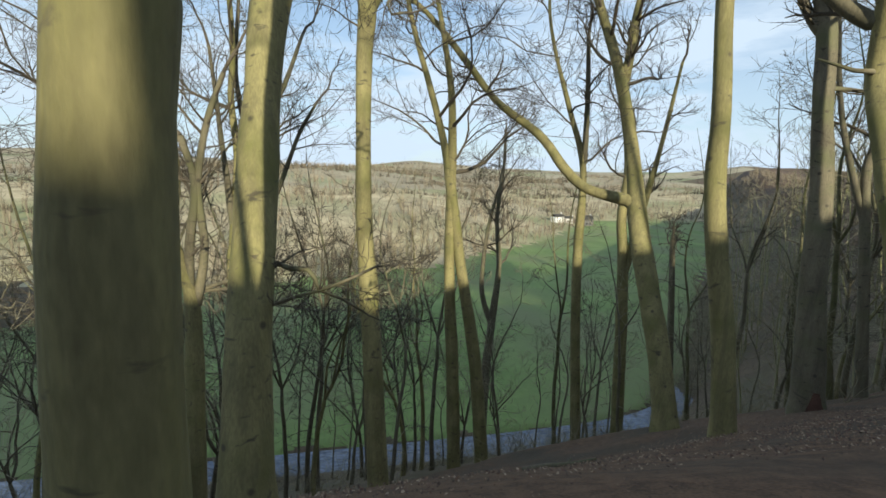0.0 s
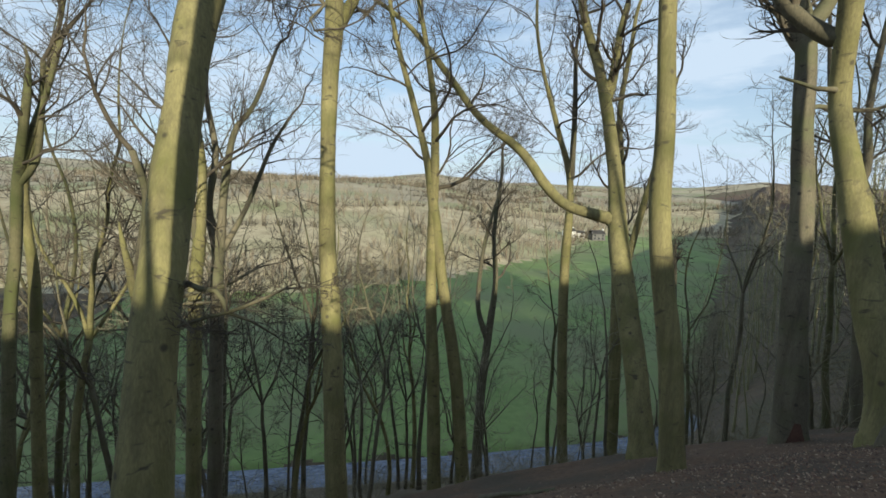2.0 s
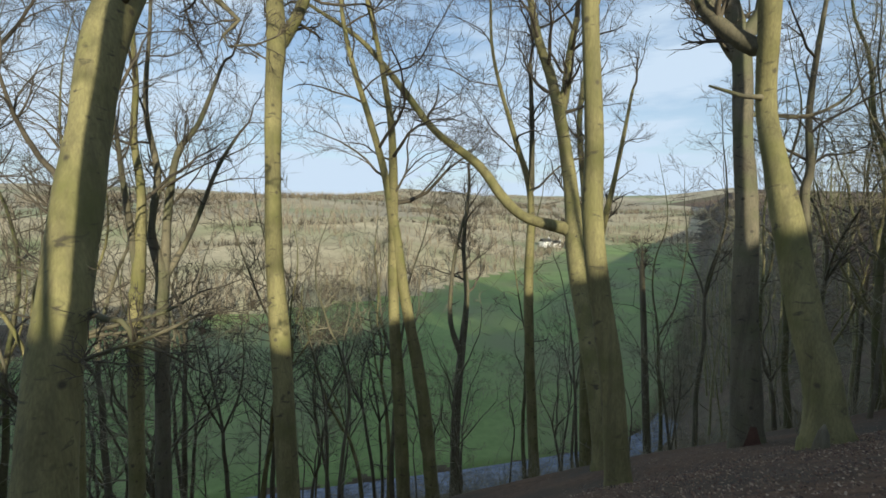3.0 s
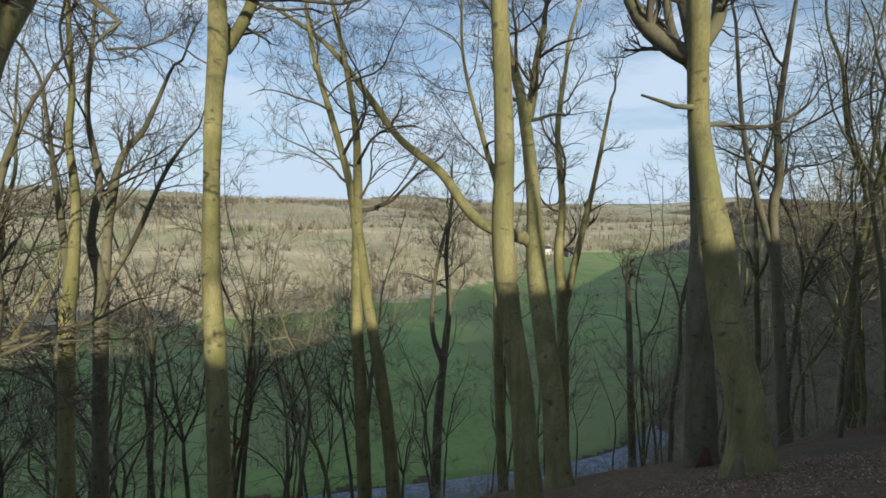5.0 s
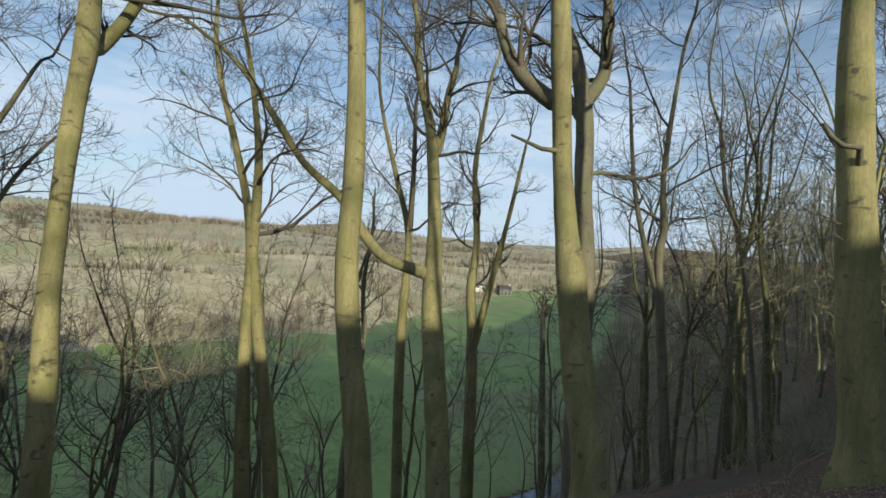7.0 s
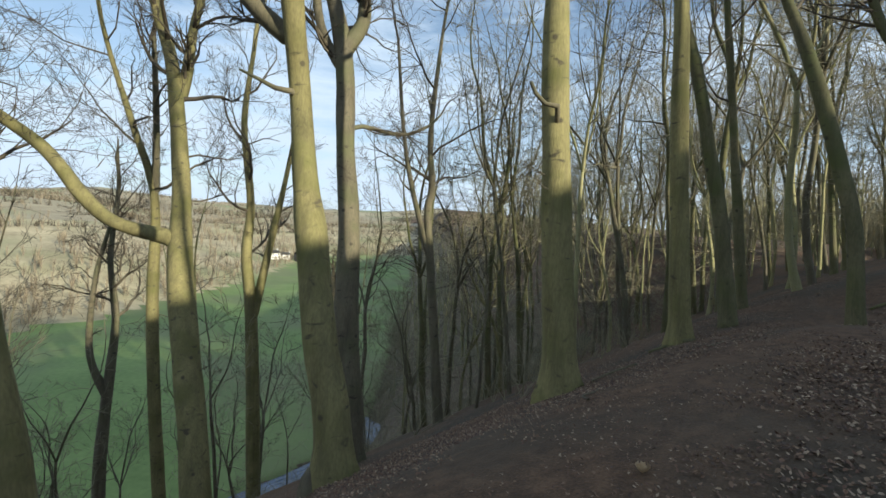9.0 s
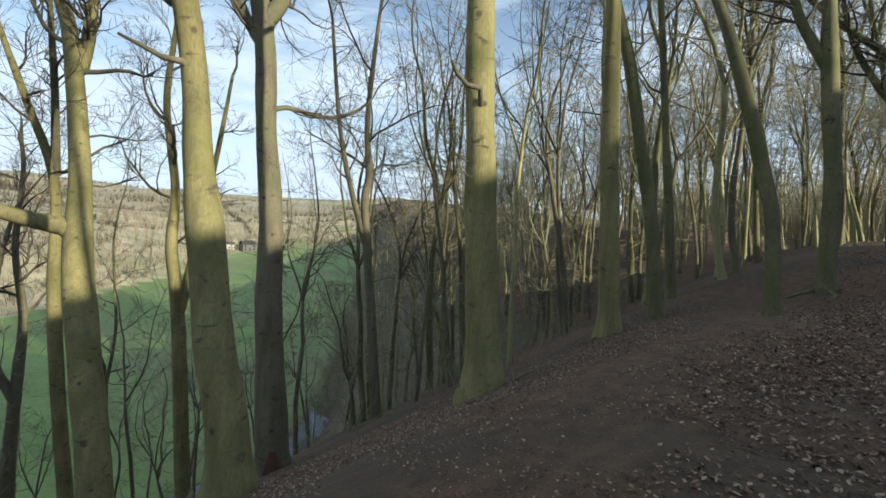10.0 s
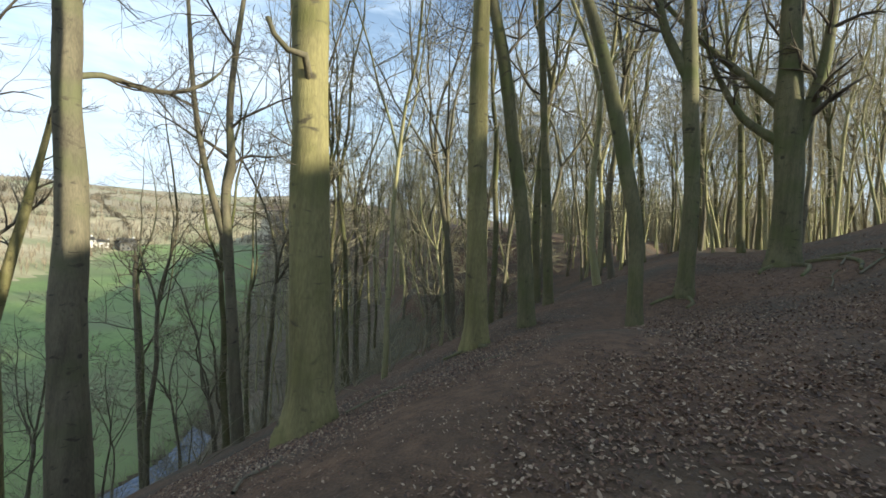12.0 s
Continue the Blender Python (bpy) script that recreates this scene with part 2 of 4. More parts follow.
def grow(rng, verts, faces, start, way, length, radius, level, last, lift, spread=0.66, kids=(7, 6, 6, 5), least=0.0035):
    """A limb that wanders and lifts, with its side shoots down to the last level."""
    count = (7, 5, 3, 2, 2)[level]
    points, radii, ways = [start.copy()], [radius], [way.copy()]
    for i in range(count):
        way = (way + Vector((rng.uniform(-1, 1), rng.uniform(-1, 1), rng.uniform(-1, 1))) * (0.38 if level < 2 else 0.55) + Vector((0, 0, lift))).normalized()
        points.append(points[-1] + way * length / count * rng.uniform(0.8, 1.2))
        radii.append(max(radius * (1 - 0.8 * (i + 1) / count), least))
        ways.append(way.copy())
    if level < 2:
        tube(verts, faces, points, radii, (8, 4)[level])
    else:
        twig(verts, faces, points, radii)
    if level >= last:
        return
    for k in range(kids[level]):
        f = rng.uniform(0.16, 1.0)
        i = min(int(f * count), count - 1)
        t = f * count - i
        spot = points[i].lerp(points[i + 1], t)
        out = ways[i + 1].cross(Vector((rng.uniform(-1, 1), rng.uniform(-1, 1), rng.uniform(-1, 1)))).normalized()
        turn = (ways[i + 1] * rng.uniform(0.6, 1.0) + out * spread).normalized()
        here = radii[i] + (radii[i + 1] - radii[i]) * t
        grow(rng, verts, faces, spot, turn, length * (rng.uniform(0.48, 0.8) if level < 1 else rng.uniform(0.4, 0.68)) * (1.15 - 0.45 * f), here * rng.uniform(0.48, 0.7), level + 1, last, lift * 1.1, spread, kids, least)


def bare_tree(label, axis, limbs, mat, seed, top=15.0, first_limb=5.0, boughs=9, group="", flare=0.35, sides=18, kids=(6, 5, 4, 4), bough_length=4.2, last=3, twig_from=(), roots_down=0.5, least=0.0055):
    """A leafless tree on a fitted trunk line of (x, y, z, radius): trunk, fitted limbs, and a crown of twigs."""
    rng = random.Random(seed)
    foot = Vector(axis[0][:3])
    foot.z = ground_height(foot.x, foot.y)
    tree = new("tree")
    tree.location = foot
    tagged(tree, label, "tree", group)
    pts, rad = [Vector(a[:3]) for a in axis], [a[3] * 0.93 for a in axis]
    pts[0] = Vector((pts[0].x, pts[0].y, min(pts[0].z, foot.z)))
    pts[0].z = foot.z - roots_down
    head = (pts[-1] - pts[-2]).normalized()
    while pts[-1].z < top:
        head = (head + Vector((rng.uniform(-0.2, 0.2), rng.uniform(-0.2, 0.2), 0.2))).normalized()
        pts.append(pts[-1] + head * 1.8)
        rad.append(max(rad[-1] * 0.83, 0.02))
    for step, thin in ((1.3, 0.5), (1.0, 0.2)):
        head = (head + Vector((rng.uniform(-0.2, 0.2), rng.uniform(-0.2, 0.2), 0.1))).normalized()
        pts.append(pts[-1] + head * step * min(1.0, rad[-1] * 8))
        rad.append(rad[-1] * thin)
    line, girth = smooth_path([p - foot for p in pts], rad, 0.22)
    v, f = [], []
    tube(v, f, line, girth, sides, 0.075, flare, seed * 1.7)
    mesh_object("trunk", v, f, mat, tree)
    cv, cf = [], []
    for limb in limbs:
        lpts, lrad = [Vector(a[:3]) - foot for a in limb], [a[3] for a in limb]
        j = min(range(len(line)), key=lambda q: (line[q] - lpts[0]).length)
        j = max(0, j - int(girth[j] / 0.22))
        if (line[j] - lpts[0]).length > 0.15:      # the limb springs from the trunk's heart
            lpts, lrad = [line[j], *lpts], [min(lrad[0], girth[j] * 0.85), *lrad]
        lp, lr = smooth_path(lpts, lrad, 0.25)
        v, f = [], []
        tube(v, f, lp, lr, 10, 0.07, 0, seed + 3.0)
        mesh_object("limb", v, f, BARK_LIMB if mat is BARK and lr[0] < 0.16 else mat, tree)
        n = len(lp)
        if sum((b - a).length for a, b in zip(lp, lp[1:])) < 1.35:
            continue                            # a dead stub bears no shoots
        for k in range(9):
            i = rng.randint(n // 4, n - 2)
            way = (lp[i + 1] - lp[i]).normalized()
            out = way.cross(Vector((rng.uniform(-1, 1), rng.uniform(-1, 1), rng.uniform(-1, 1)))).normalized()
            grow(rng, cv, cf, lp[i], (way * 0.7 + out * 0.8).normalized(), rng.uniform(0.9, 2.2) * min(1.0, lr[i] / 0.055), lr[i] * rng.uniform(0.3, 0.5), 1, last, 0.05, kids=kids, least=least)
        grow(rng, cv, cf, lp[-1], (lp[-1] - lp[-2]).normalized(), min(3.0, 45 * lr[-1]), lr[-1] * 0.9, 0, last, 0.03, kids=kids, least=least)
    high = [i for i, p in enumerate(line) if p.z + foot.z > first_limb]
    for k in range(boughs if high else 0):
        i = high[int((k + rng.random()) / boughs * (len(high) - 1))]
        a = k * 2.4 + rng.uniform(-0.5, 0.5)
        way = Vector((math.cos(a), math.sin(a), rng.uniform(0.25, 0.9))).normalized()
        grow(rng, cv, cf, line[i], way, bough_length * rng.uniform(0.7, 1.2), girth[i] * rng.uniform(0.3, 0.5), 0, last, 0.06, kids=kids, least=least)
    for z, a, size in twig_from:               # small shoots low on the trunk
        i = min(range(len(line)), key=lambda j: abs(line[j].z + foot.z - z))
        way = Vector((math.cos(a), math.sin(a), 0.15))
        grow(rng, cv, cf, line[i] + way * girth[i] * 0.7, way, size, 0.02 * size, 1, 3, 0.04, kids=kids)
    if cv:
        mesh_object("crown", cv, cf, TWIG, tree, "leafless winter branches and twigs")
    return tree


# ---- terrain ----
PROFILE_Y = [-400, -60, -34, -25, -14, -6, -3, -1, 0.2, 1.2, 2.1, 2.5, 3.3, 4.5, 5.3, 6.5, 8.9, 11.1, 12.3, 16, 30, 38.2, 40.8, 41.5, 44.7, 45.7, 60, 70000]
PROFILE_Z = [2.0, 4.5, 8.3, 9.2, 4.6, 1.45, 0.5, 0.28, 0.2, -0.08, -0.62, -0.92, -1.45, -2.12, -2.72, -3.6, -5.1, -6.6, -7.2, -10.2, -20.2, -25.9, -26.9, -28.0, -28.0, -27.25, -26.8, -26.5]
RISE_X = [-60, -30, -5, 0, 9, 24, 45, 120, 400]
RISE_Z = [-1.5, -1.2, -0.55, -0.2, 0.05, 0.78, 1.1, 0.6, -4]


# unseen crest behind the path, its heights shaped to set where shade falls
CREST_X = [-80, -60, -30, -20, -8, 1.5, 4, 8.5, 13, 16, 24, 33, 38, 43, 65, 400]
CREST_Z = [6.0, 13.0, 13.0, 8.0, 0.0, 0.2, -0.3, 0.55, 1.1, 1.5, 2.6, 1.5, -3.0, -6.0, -9.5, -9.5]


def foot_shift(x):
    """How far the foot of the wooded slope swings out into the valley."""
    return 1.12 * (math.hypot(max(x, -400) - 40, 8) + (x - 40)) / 2 if x > -20 else 0.0


def field_edge(x):
    """Where the meadow ends on the far side of the valley."""
    return float(np.interp(x, (-200, -44, 26, 69, 160), (118, 122, 134, 180, 283))) + 5 * math.sin(x * 0.05)


def ground_height(x, y):
    world_y = y
    if y < 3:
        y += 0.8 * max(0.0, min(1.0, (x - 11) / 8)) * max(0.0, 1 - abs(y - 0.6) / 2.4)
    if y > 3:
        y -= foot_shift(x) * min(1.0, (y - 3) / 20)
    z = 0.25 * sum(float(np.interp(y + d, PROFILE_Y, PROFILE_Z)) for d in (-0.45, -0.15, 0.15, 0.45))
    if y < -3:
        z += min(1.0, (-3 - y) / 20) * (float(np.interp(x, CREST_X, CREST_Z)) + 0.25 * noise.noise(Vector((x * 0.3, 4.0, 0))))
    near = max(0.0, min(1.0, (40 - y) / 25))
    z -= near * 0.11 * max(0.0, min(9.5 - x, 20)) * max(0.0, min(1.0, (y - 3) / 5))
    z += near * float(np.interp(x, RISE_X, RISE_Z))
    if y < 41:
        z += near * (0.05 * noise.noise(Vector((x * 0.9, y * 0.9, 0))) + 0.16 * noise.noise(Vector((x * 0.22, y * 0.22, 3.0))))
    z -= 0.6 * math.exp(-((x - 19.5) / 3.5) ** 2 - ((world_y + 0.3) / 1.7) ** 2)     # a dip in the path ahead
    edge, y = field_edge(x), world_y
    if y > edge:
        d = y - edge
        z += 30 * (1 - math.exp(-d / 190)) + 12 * max(0.0, min(1.0, (d - 280) / 320)) * (1 + 0.6 * noise.noise(Vector((x * 0.004, 0.7, 0)))) + min(1.0, d / 60) * 3.0 * noise.noise(Vector((x * 0.013, y * 0.013, 5.0)))
        z += 10 * min(1.0, d / 200) * noise.noise(Vector((x * 0.0035, y * 0.0035, 9.0)))
    far = math.hypot(x, y)
    if far > 1500:
        z -= (far - 1500) * 0.05
    return z


def stations(*spans):
    out = []
    for a, b, step in spans:
        out += list(np.arange(a, b, step))
    return out


def make_ground():
    xs = stations((-2600, -400, 150), (-400, -60, 12), (-60, -12, 2.5), (-12, 32, 0.32), (32, 100, 1.0), (100, 200, 5), (200, 500, 15), (500, 2800, 150))
    ys = stations((-1500, -300, 150), (-300, -60, 12), (-60, -9, 2.0), (-9, 17, 0.32), (17, 42, 1.2), (42, 50, 0.4), (50, 112, 0.9), (112, 360, 5), (360, 900, 16), (900, 2800, 120))
    verts = [(x, y, ground_height(x, y)) for y in ys for x in xs]
    w = len(xs)
    faces = [(j * w + i, j * w + i + 1, (j + 1) * w + i + 1, (j + 1) * w + i) for j in range(len(ys) - 1) for i in range(w - 1)]
    ob = mesh_object("ground", verts, faces, LITTER)
    for m in (SLOPE, GRASS, ROUGH, HILL):
        ob.data.materials.append(m)
    index = []
    for j in range(len(ys) - 1):
        for i in range(w - 1):
            x, y = 0.5 * (xs[i] + xs[i + 1]), 0.5 * (ys[j] + ys[j + 1])
            edge = field_edge(x)
            foot = y - foot_shift(x) * max(0.0, min(1.0, (y - 3) / 20)) + 1.4 * noise.noise(Vector((x * 0.35, y * 0.35, 1.0)))
            index.append(0 if foot < 14 else 1 if foot < 45.4 or (x < -56 + 4 * math.sin(y * 0.13) and y < edge) else 2 if y < edge else 3 if y < edge + 170 else 4)
    ob.data.polygons.foreach_set("material_index", index)
    tagged(ob, "leaf-strewn woodland slope falling to a green valley meadow", "ground", kind="structure")


make_ground()
wv = [(x, y + foot_shift(x), -27.55 + 0.004 * math.sin(x)) for x in range(-400, 47, 2) for y in (41.0, 45.3)]
wf = [(2 * i, 2 * i + 2, 2 * i + 3, 2 * i + 1) for i in range(len(wv) // 2 - 1)]
tagged(mesh_object("water", wv, wf, WATER), "narrow grey river reflecting the sky below the wood", "river", kind="structure")

# ---- the large beeches along the path ----
BEECH = "smooth-barked leafless beech with olive-green bark on the slope"
bare_tree("thick leafless beech with olive bark standing beside the path", [(-0.05, 0.44, 0.58, 0.215), (0.01, 0.47, 1.3, 0.179), (0.04, 0.48, 1.67, 0.161), (0.07, 0.49, 1.95, 0.163)],
          [], BARK, 1.0, top=13, first_limb=7, boughs=5)
bare_tree(BEECH, [(-0.66, 4.57, -2.43, 0.388), (-0.64, 5.19, -0.63, 0.314), (-0.6, 5.56, 0.49, 0.302), (-0.59, 5.92, 1.53, 0.31), (-0.54, 6.29, 2.64, 0.264), (-0.46, 6.74, 3.99, 0.298)],
          [[(-0.31, 5.57, 0.28, 0.045), (-0.13, 5.42, 0.24, 0.04), (0.11, 5.27, 0.25, 0.034), (0.2, 5.23, 0.14, 0.03), (0.25, 5.2, -0.02, 0.03), (0.46, 5.17, 0.06, 0.026), (0.77, 5.13, 0.2, 0.021), (0.98, 5.11, 0.31, 0.016), (1.19, 5.07, 0.33, 0.011)],
           [(0.25, 5.2, -0.02, 0.022), (0.53, 5.23, -0.14, 0.018), (0.83, 5.24, -0.34, 0.012)],
           [(0.61, 5.91, 4.83, 0.054), (0.85, 6.0, 4.57, 0.049), (1.15, 6.11, 4.32, 0.043), (1.38, 6.2, 4.13, 0.029), (1.19, 6.11, 3.89, 0.022), (1.25, 6.12, 3.75, 0.018), (1.46, 6.22, 3.82, 0.019)]], BARK, 2.0, top=15, first_limb=6, boughs=7)
bare_tree("forked leafless beech with sunlit olive bark", [(1.38, 10.47, -6.59, 0.317), (1.25, 10.81, -4.33, 0.279), (1.16, 11.15, -2.09, 0.27), (1.03, 11.49, 0.13, 0.239), (1.01, 11.8, 2.34, 0.216), (1.05, 12.11, 4.54, 0.237), (1.13, 12.25, 5.7, 0.267)],
          [[(1.2, 12.79, 5.9, 0.179), (1.67, 12.99, 6.81, 0.152), (2.02, 13.17, 7.8, 0.138)]], BARK, 3.0, top=16, first_limb=6.5, boughs=12, twig_from=((5.2, 3.4, 1.6), (1.0, 2.9, 1.0), (-0.5, 2.7, 1.2)))
bare_tree(BEECH, [(5.1, 17.34, -10.75, 0.323), (4.91, 17.6, -6.4, 0.291), (4.72, 17.85, -2.24, 0.237), (4.77, 18.06, 1.97, 0.209), (4.73, 18.19, 4.45, 0.16), (4.48, 18.34, 6.42, 0.124), (4.12, 18.51, 8.34, 0.101)],
          [], BARK, 4.0, top=14, first_limb=1.5, boughs=16, least=0.008)
bare_tree(BEECH, [(6.33, 17.1, -10.45, 0.323), (5.86, 17.4, -6.37, 0.291), (5.19, 17.75, -2.23, 0.237), (4.8, 17.98, 0.59, 0.234), (4.42, 18.17, 2.87, 0.162), (3.83, 18.41, 5.09, 0.137), (3.26, 18.63, 7.04, 0.113)],
          [], BARK, 5.0, top=13, first_limb=1.5, boughs=16, least=0.008)
bare_tree("leaning leafless beech with one long arching limb", [(10.28, 10.77, -5.8, 0.42), (10.35, 11.71, -3.88, 0.375), (10.41, 12.68, -1.88, 0.375), (10.49, 13.56, -0.07, 0.355), (10.77, 14.67, 2.29, 0.266), (10.9, 15.81, 4.64, 0.24), (10.95, 16.9, 6.6, 0.22), (10.7, 17.6, 8.2, 0.19)],
          [[(10.36, 14.08, 0.76, 0.241), (9.19, 14.89, 1.13, 0.186), (8.51, 15.43, 1.83, 0.189), (7.72, 16.12, 3.08, 0.171), (6.33, 17.2, 4.39, 0.144), (5.35, 18.04, 5.88, 0.135), (4.23, 19.0, 7.55, 0.116), (3.27, 19.78, 8.69, 0.094), (1.22, 21.35, 10.41, 0.074)],
           [(11.05, 16.24, 5.11, 0.215), (11.29, 16.29, 6.04, 0.178), (11.48, 16.42, 7.49, 0.14), (11.77, 16.5, 8.77, 0.121)]], BARK, 6.0, top=15, first_limb=5, boughs=16, twig_from=((1.8, 0.2, 2.0), (3.2, 0.4, 2.4)), least=0.008)
bare_tree("slim straight leafless beech with sunlit bark", [(7.02, 5.4, -2.75, 0.234), (6.84, 5.54, -1.11, 0.201), (6.64, 5.67, 0.33, 0.179), (6.54, 5.77, 1.53, 0.172), (6.56, 5.84, 2.62, 0.156), (6.5, 5.96, 4.36, 0.143)],
          [], BARK, 7.0, top=14, first_limb=8, boughs=6, flare=0.25)
forked_beech = bare_tree("leafless beech forked above, its foot rotten and red", [(13.49, 9.22, -4.26, 0.466), (13.45, 9.59, -1.22, 0.35), (13.57, 9.88, 1.46, 0.3), (13.53, 10.13, 3.47, 0.266), (13.56, 10.4, 5.76, 0.264)],
          [[(13.58, 10.47, 6.11, 0.239), (14.01, 10.28, 6.92, 0.19), (14.09, 10.38, 7.99, 0.159), (14.16, 10.53, 9.35, 0.145)],
           [(13.65, 10.32, 5.37, 0.175), (13.38, 10.56, 5.83, 0.135), (13.07, 10.89, 6.78, 0.12), (12.98, 11.14, 8.09, 0.112)],
           [(14.26, 10.46, 4.21, 0.066), (14.74, 10.13, 4.11, 0.058), (15.29, 9.75, 4.08, 0.05), (15.84, 9.42, 4.39, 0.042), (16.17, 9.26, 4.77, 0.025)]], BARK_DARK, 8.0, top=7.0, first_limb=6, boughs=3)
bare_tree("stout leafless beech forked into heavy limbs", [(10.26, 4.73, -1.8, 0.34), (10.26, 4.94, -1.19, 0.292), (10.23, 5.27, -0.21, 0.272), (10.28, 5.75, 1.28, 0.263), (10.3, 6.06, 2.22, 0.216), (10.39, 6.48, 3.53, 0.185), (10.03, 6.2, 5.14, 0.195), (9.99, 6.27, 5.94, 0.176), (9.97, 6.33, 6.74, 0.167)],
          [[(10.13, 6.54, 4.51, 0.169), (9.68, 6.98, 5.05, 0.139), (9.43, 7.25, 5.68, 0.115), (9.31, 7.4, 6.33, 0.116)],
           [(10.2, 6.42, 3.61, 0.05), (10.0, 6.6, 3.65, 0.04), (9.8, 6.79, 3.78, 0.031), (9.58, 6.99, 3.91, 0.021)]], BARK, 9.0, top=13, first_limb=7.5, boughs=6, flare=1.0)
bare_tree("smooth-barked leafless beech with one dead stub branch", [(13.51, 3.14, -1.16, 0.358), (13.52, 3.29, 0.07, 0.3), (13.53, 3.45, 1.53, 0.271), (13.55, 3.59, 2.98, 0.249), (13.58, 3.73, 4.44, 0.249)],
          [[(13.21, 3.39, 3.58, 0.048), (13.07, 3.53, 3.61, 0.037), (12.95, 3.64, 3.76, 0.033), (12.89, 3.7, 3.94, 0.03)]], BARK, 10.0, top=15, first_limb=7, boughs=7, flare=0.95, twig_from=((2.6, 2.9, 0.7), (2.2, 3.2, 0.5), (1.7, -0.2, 0.5)))
bare_tree(BEECH, [(17.42, 2.63, -0.68, 0.256), (17.3, 2.83, 1.69, 0.208), (17.21, 2.97, 3.84, 0.194), (17.14, 3.06, 5.93, 0.17)],
          [], BARK, 11.0, top=15, first_limb=6, boughs=9, flare=0.9)
bare_tree(BEECH, [(18.82, 2.07, -0.1, 0.208), (18.78, 2.43, 1.77, 0.166), (18.74, 2.81, 3.59, 0.154), (18.69, 3.17, 5.31, 0.148), (18.63, 3.55, 6.66, 0.124)],
          [], BARK_MOSSY, 12.0, top=14, first_limb=5.5, boughs=8)
bare_tree("mossy leafless beech with spreading roots", [(21.58, -0.77, 1.09, 0.208), (21.58, -0.67, 2.77, 0.187), (21.58, -0.45, 4.76, 0.193), (21.58, -0.31, 6.08, 0.187), (21.57, -0.18, 7.4, 0.146)],
          [[(21.58, -0.34, 5.56, 0.133), (21.57, 0.25, 6.67, 0.109), (21.56, 0.52, 7.5, 0.096)]], BARK_MOSSY, 13.0, top=15, first_limb=6, boughs=9, flare=0.8)
bare_tree("leaning mossy leafless beech", [(18.44, -0.08, 0.48, 0.169), (18.43, 0.09, 1.73, 0.137), (18.4, 0.38, 2.98, 0.148), (18.36, 0.73, 4.24, 0.149), (18.33, 1.1, 5.42, 0.129), (18.3, 1.38, 6.18, 0.108)],
          [], BARK_MOSSY, 14.0, top=14, first_limb=5, boughs=9)
bare_tree("big mossy old beech with wide low limbs", [(24.46, -2.96, 1.46, 0.409), (24.47, -2.88, 3.13, 0.362), (24.5, -2.66, 5.38, 0.362), (24.51, -2.56, 6.87, 0.286), (24.53, -2.4, 8.67, 0.226)],
          [[(24.51, -2.56, 5.46, 0.152), (24.68, -1.3, 6.71, 0.104), (24.8, -0.36, 7.64, 0.083), (24.95, 0.86, 9.06, 0.069)],
           [(24.5, -2.65, 4.51, 0.152), (24.6, -1.86, 5.09, 0.11), (24.66, -1.41, 5.62, 0.096), (24.75, -0.75, 6.89, 0.074), (24.8, -0.38, 8.15, 0.066)],
           [(24.47, -2.91, 4.62, 0.195), (24.42, -3.25, 6.35, 0.146), (24.41, -3.33, 8.32, 0.101)]], BARK_MOSSY, 15.0, top=15, first_limb=6, boughs=9, flare=0.7)
bare_tree("tall slim leafless beech", [(22.59, 2.71, -0.21, 0.166), (22.5, 3.01, 1.85, 0.149), (22.39, 3.38, 5.11, 0.115), (22.29, 3.75, 8.31, 0.098)],
          [], BARK_MOSSY, 16.0, top=15, first_limb=4, boughs=9)
bare_tree("broken leafless tree with a pale splintered fork", [(-2.87, 9.44, -5.52, 0.267), (-2.74, 9.59, -3.44, 0.225), (-2.71, 9.7, -1.65, 0.185), (-2.79, 9.71, -0.9, 0.122)],
          [[(-2.76, 9.72, -1.02, 0.11), (-2.72, 9.78, -0.05, 0.097), (-2.59, 9.87, 0.91, 0.084), (-2.62, 9.9, 1.5, 0.078), (-2.81, 9.87, 2.19, 0.07)],
           [(-2.64, 9.73, -1.41, 0.111), (-2.45, 9.86, -0.19, 0.086), (-2.53, 9.91, 1.15, 0.078), (-2.33, 10.04, 2.46, 0.072), (-1.99, 10.21, 3.55, 0.048)],
           [(-2.74, 9.7, -1.4, 0.098), (-2.83, 9.7, -0.96, 0.073), (-2.88, 9.69, -0.71, 0.018)],
           [(-2.37, 9.99, -1.05, 0.052), (-1.93, 10.29, -0.97, 0.042), (-1.29, 10.73, -0.86, 0.038), (-0.67, 11.16, -0.52, 0.026)],
           [(-2.3, 10.03, -1.15, 0.04), (-1.71, 10.43, -1.2, 0.03), (-1.04, 10.87, -1.3, 0.019)]], BARK, 21.0, top=-2, first_limb=9, boughs=0, sides=12)
bare_tree("leafless tree forking into two mossy stems", [(-7.42, 12.01, -6.9, 0.21), (-7.09, 12.45, -2.69, 0.162), (-6.93, 12.68, -0.49, 0.146), (-6.86, 12.81, 1.11, 0.145), (-6.82, 12.86, 1.68, 0.13)],
          [[(-6.83, 12.85, 1.54, 0.116), (-6.6, 13.04, 2.55, 0.095), (-6.27, 13.31, 3.86, 0.081), (-5.99, 13.55, 5.19, 0.067)],
           [(-6.82, 12.85, 1.39, 0.109), (-6.51, 13.06, 1.97, 0.088), (-6.4, 13.2, 3.13, 0.073), (-6.33, 13.32, 4.56, 0.058)]], BARK_MOSSY, 22.0, top=3, first_limb=1.5, boughs=5, sides=10, flare=0.2)
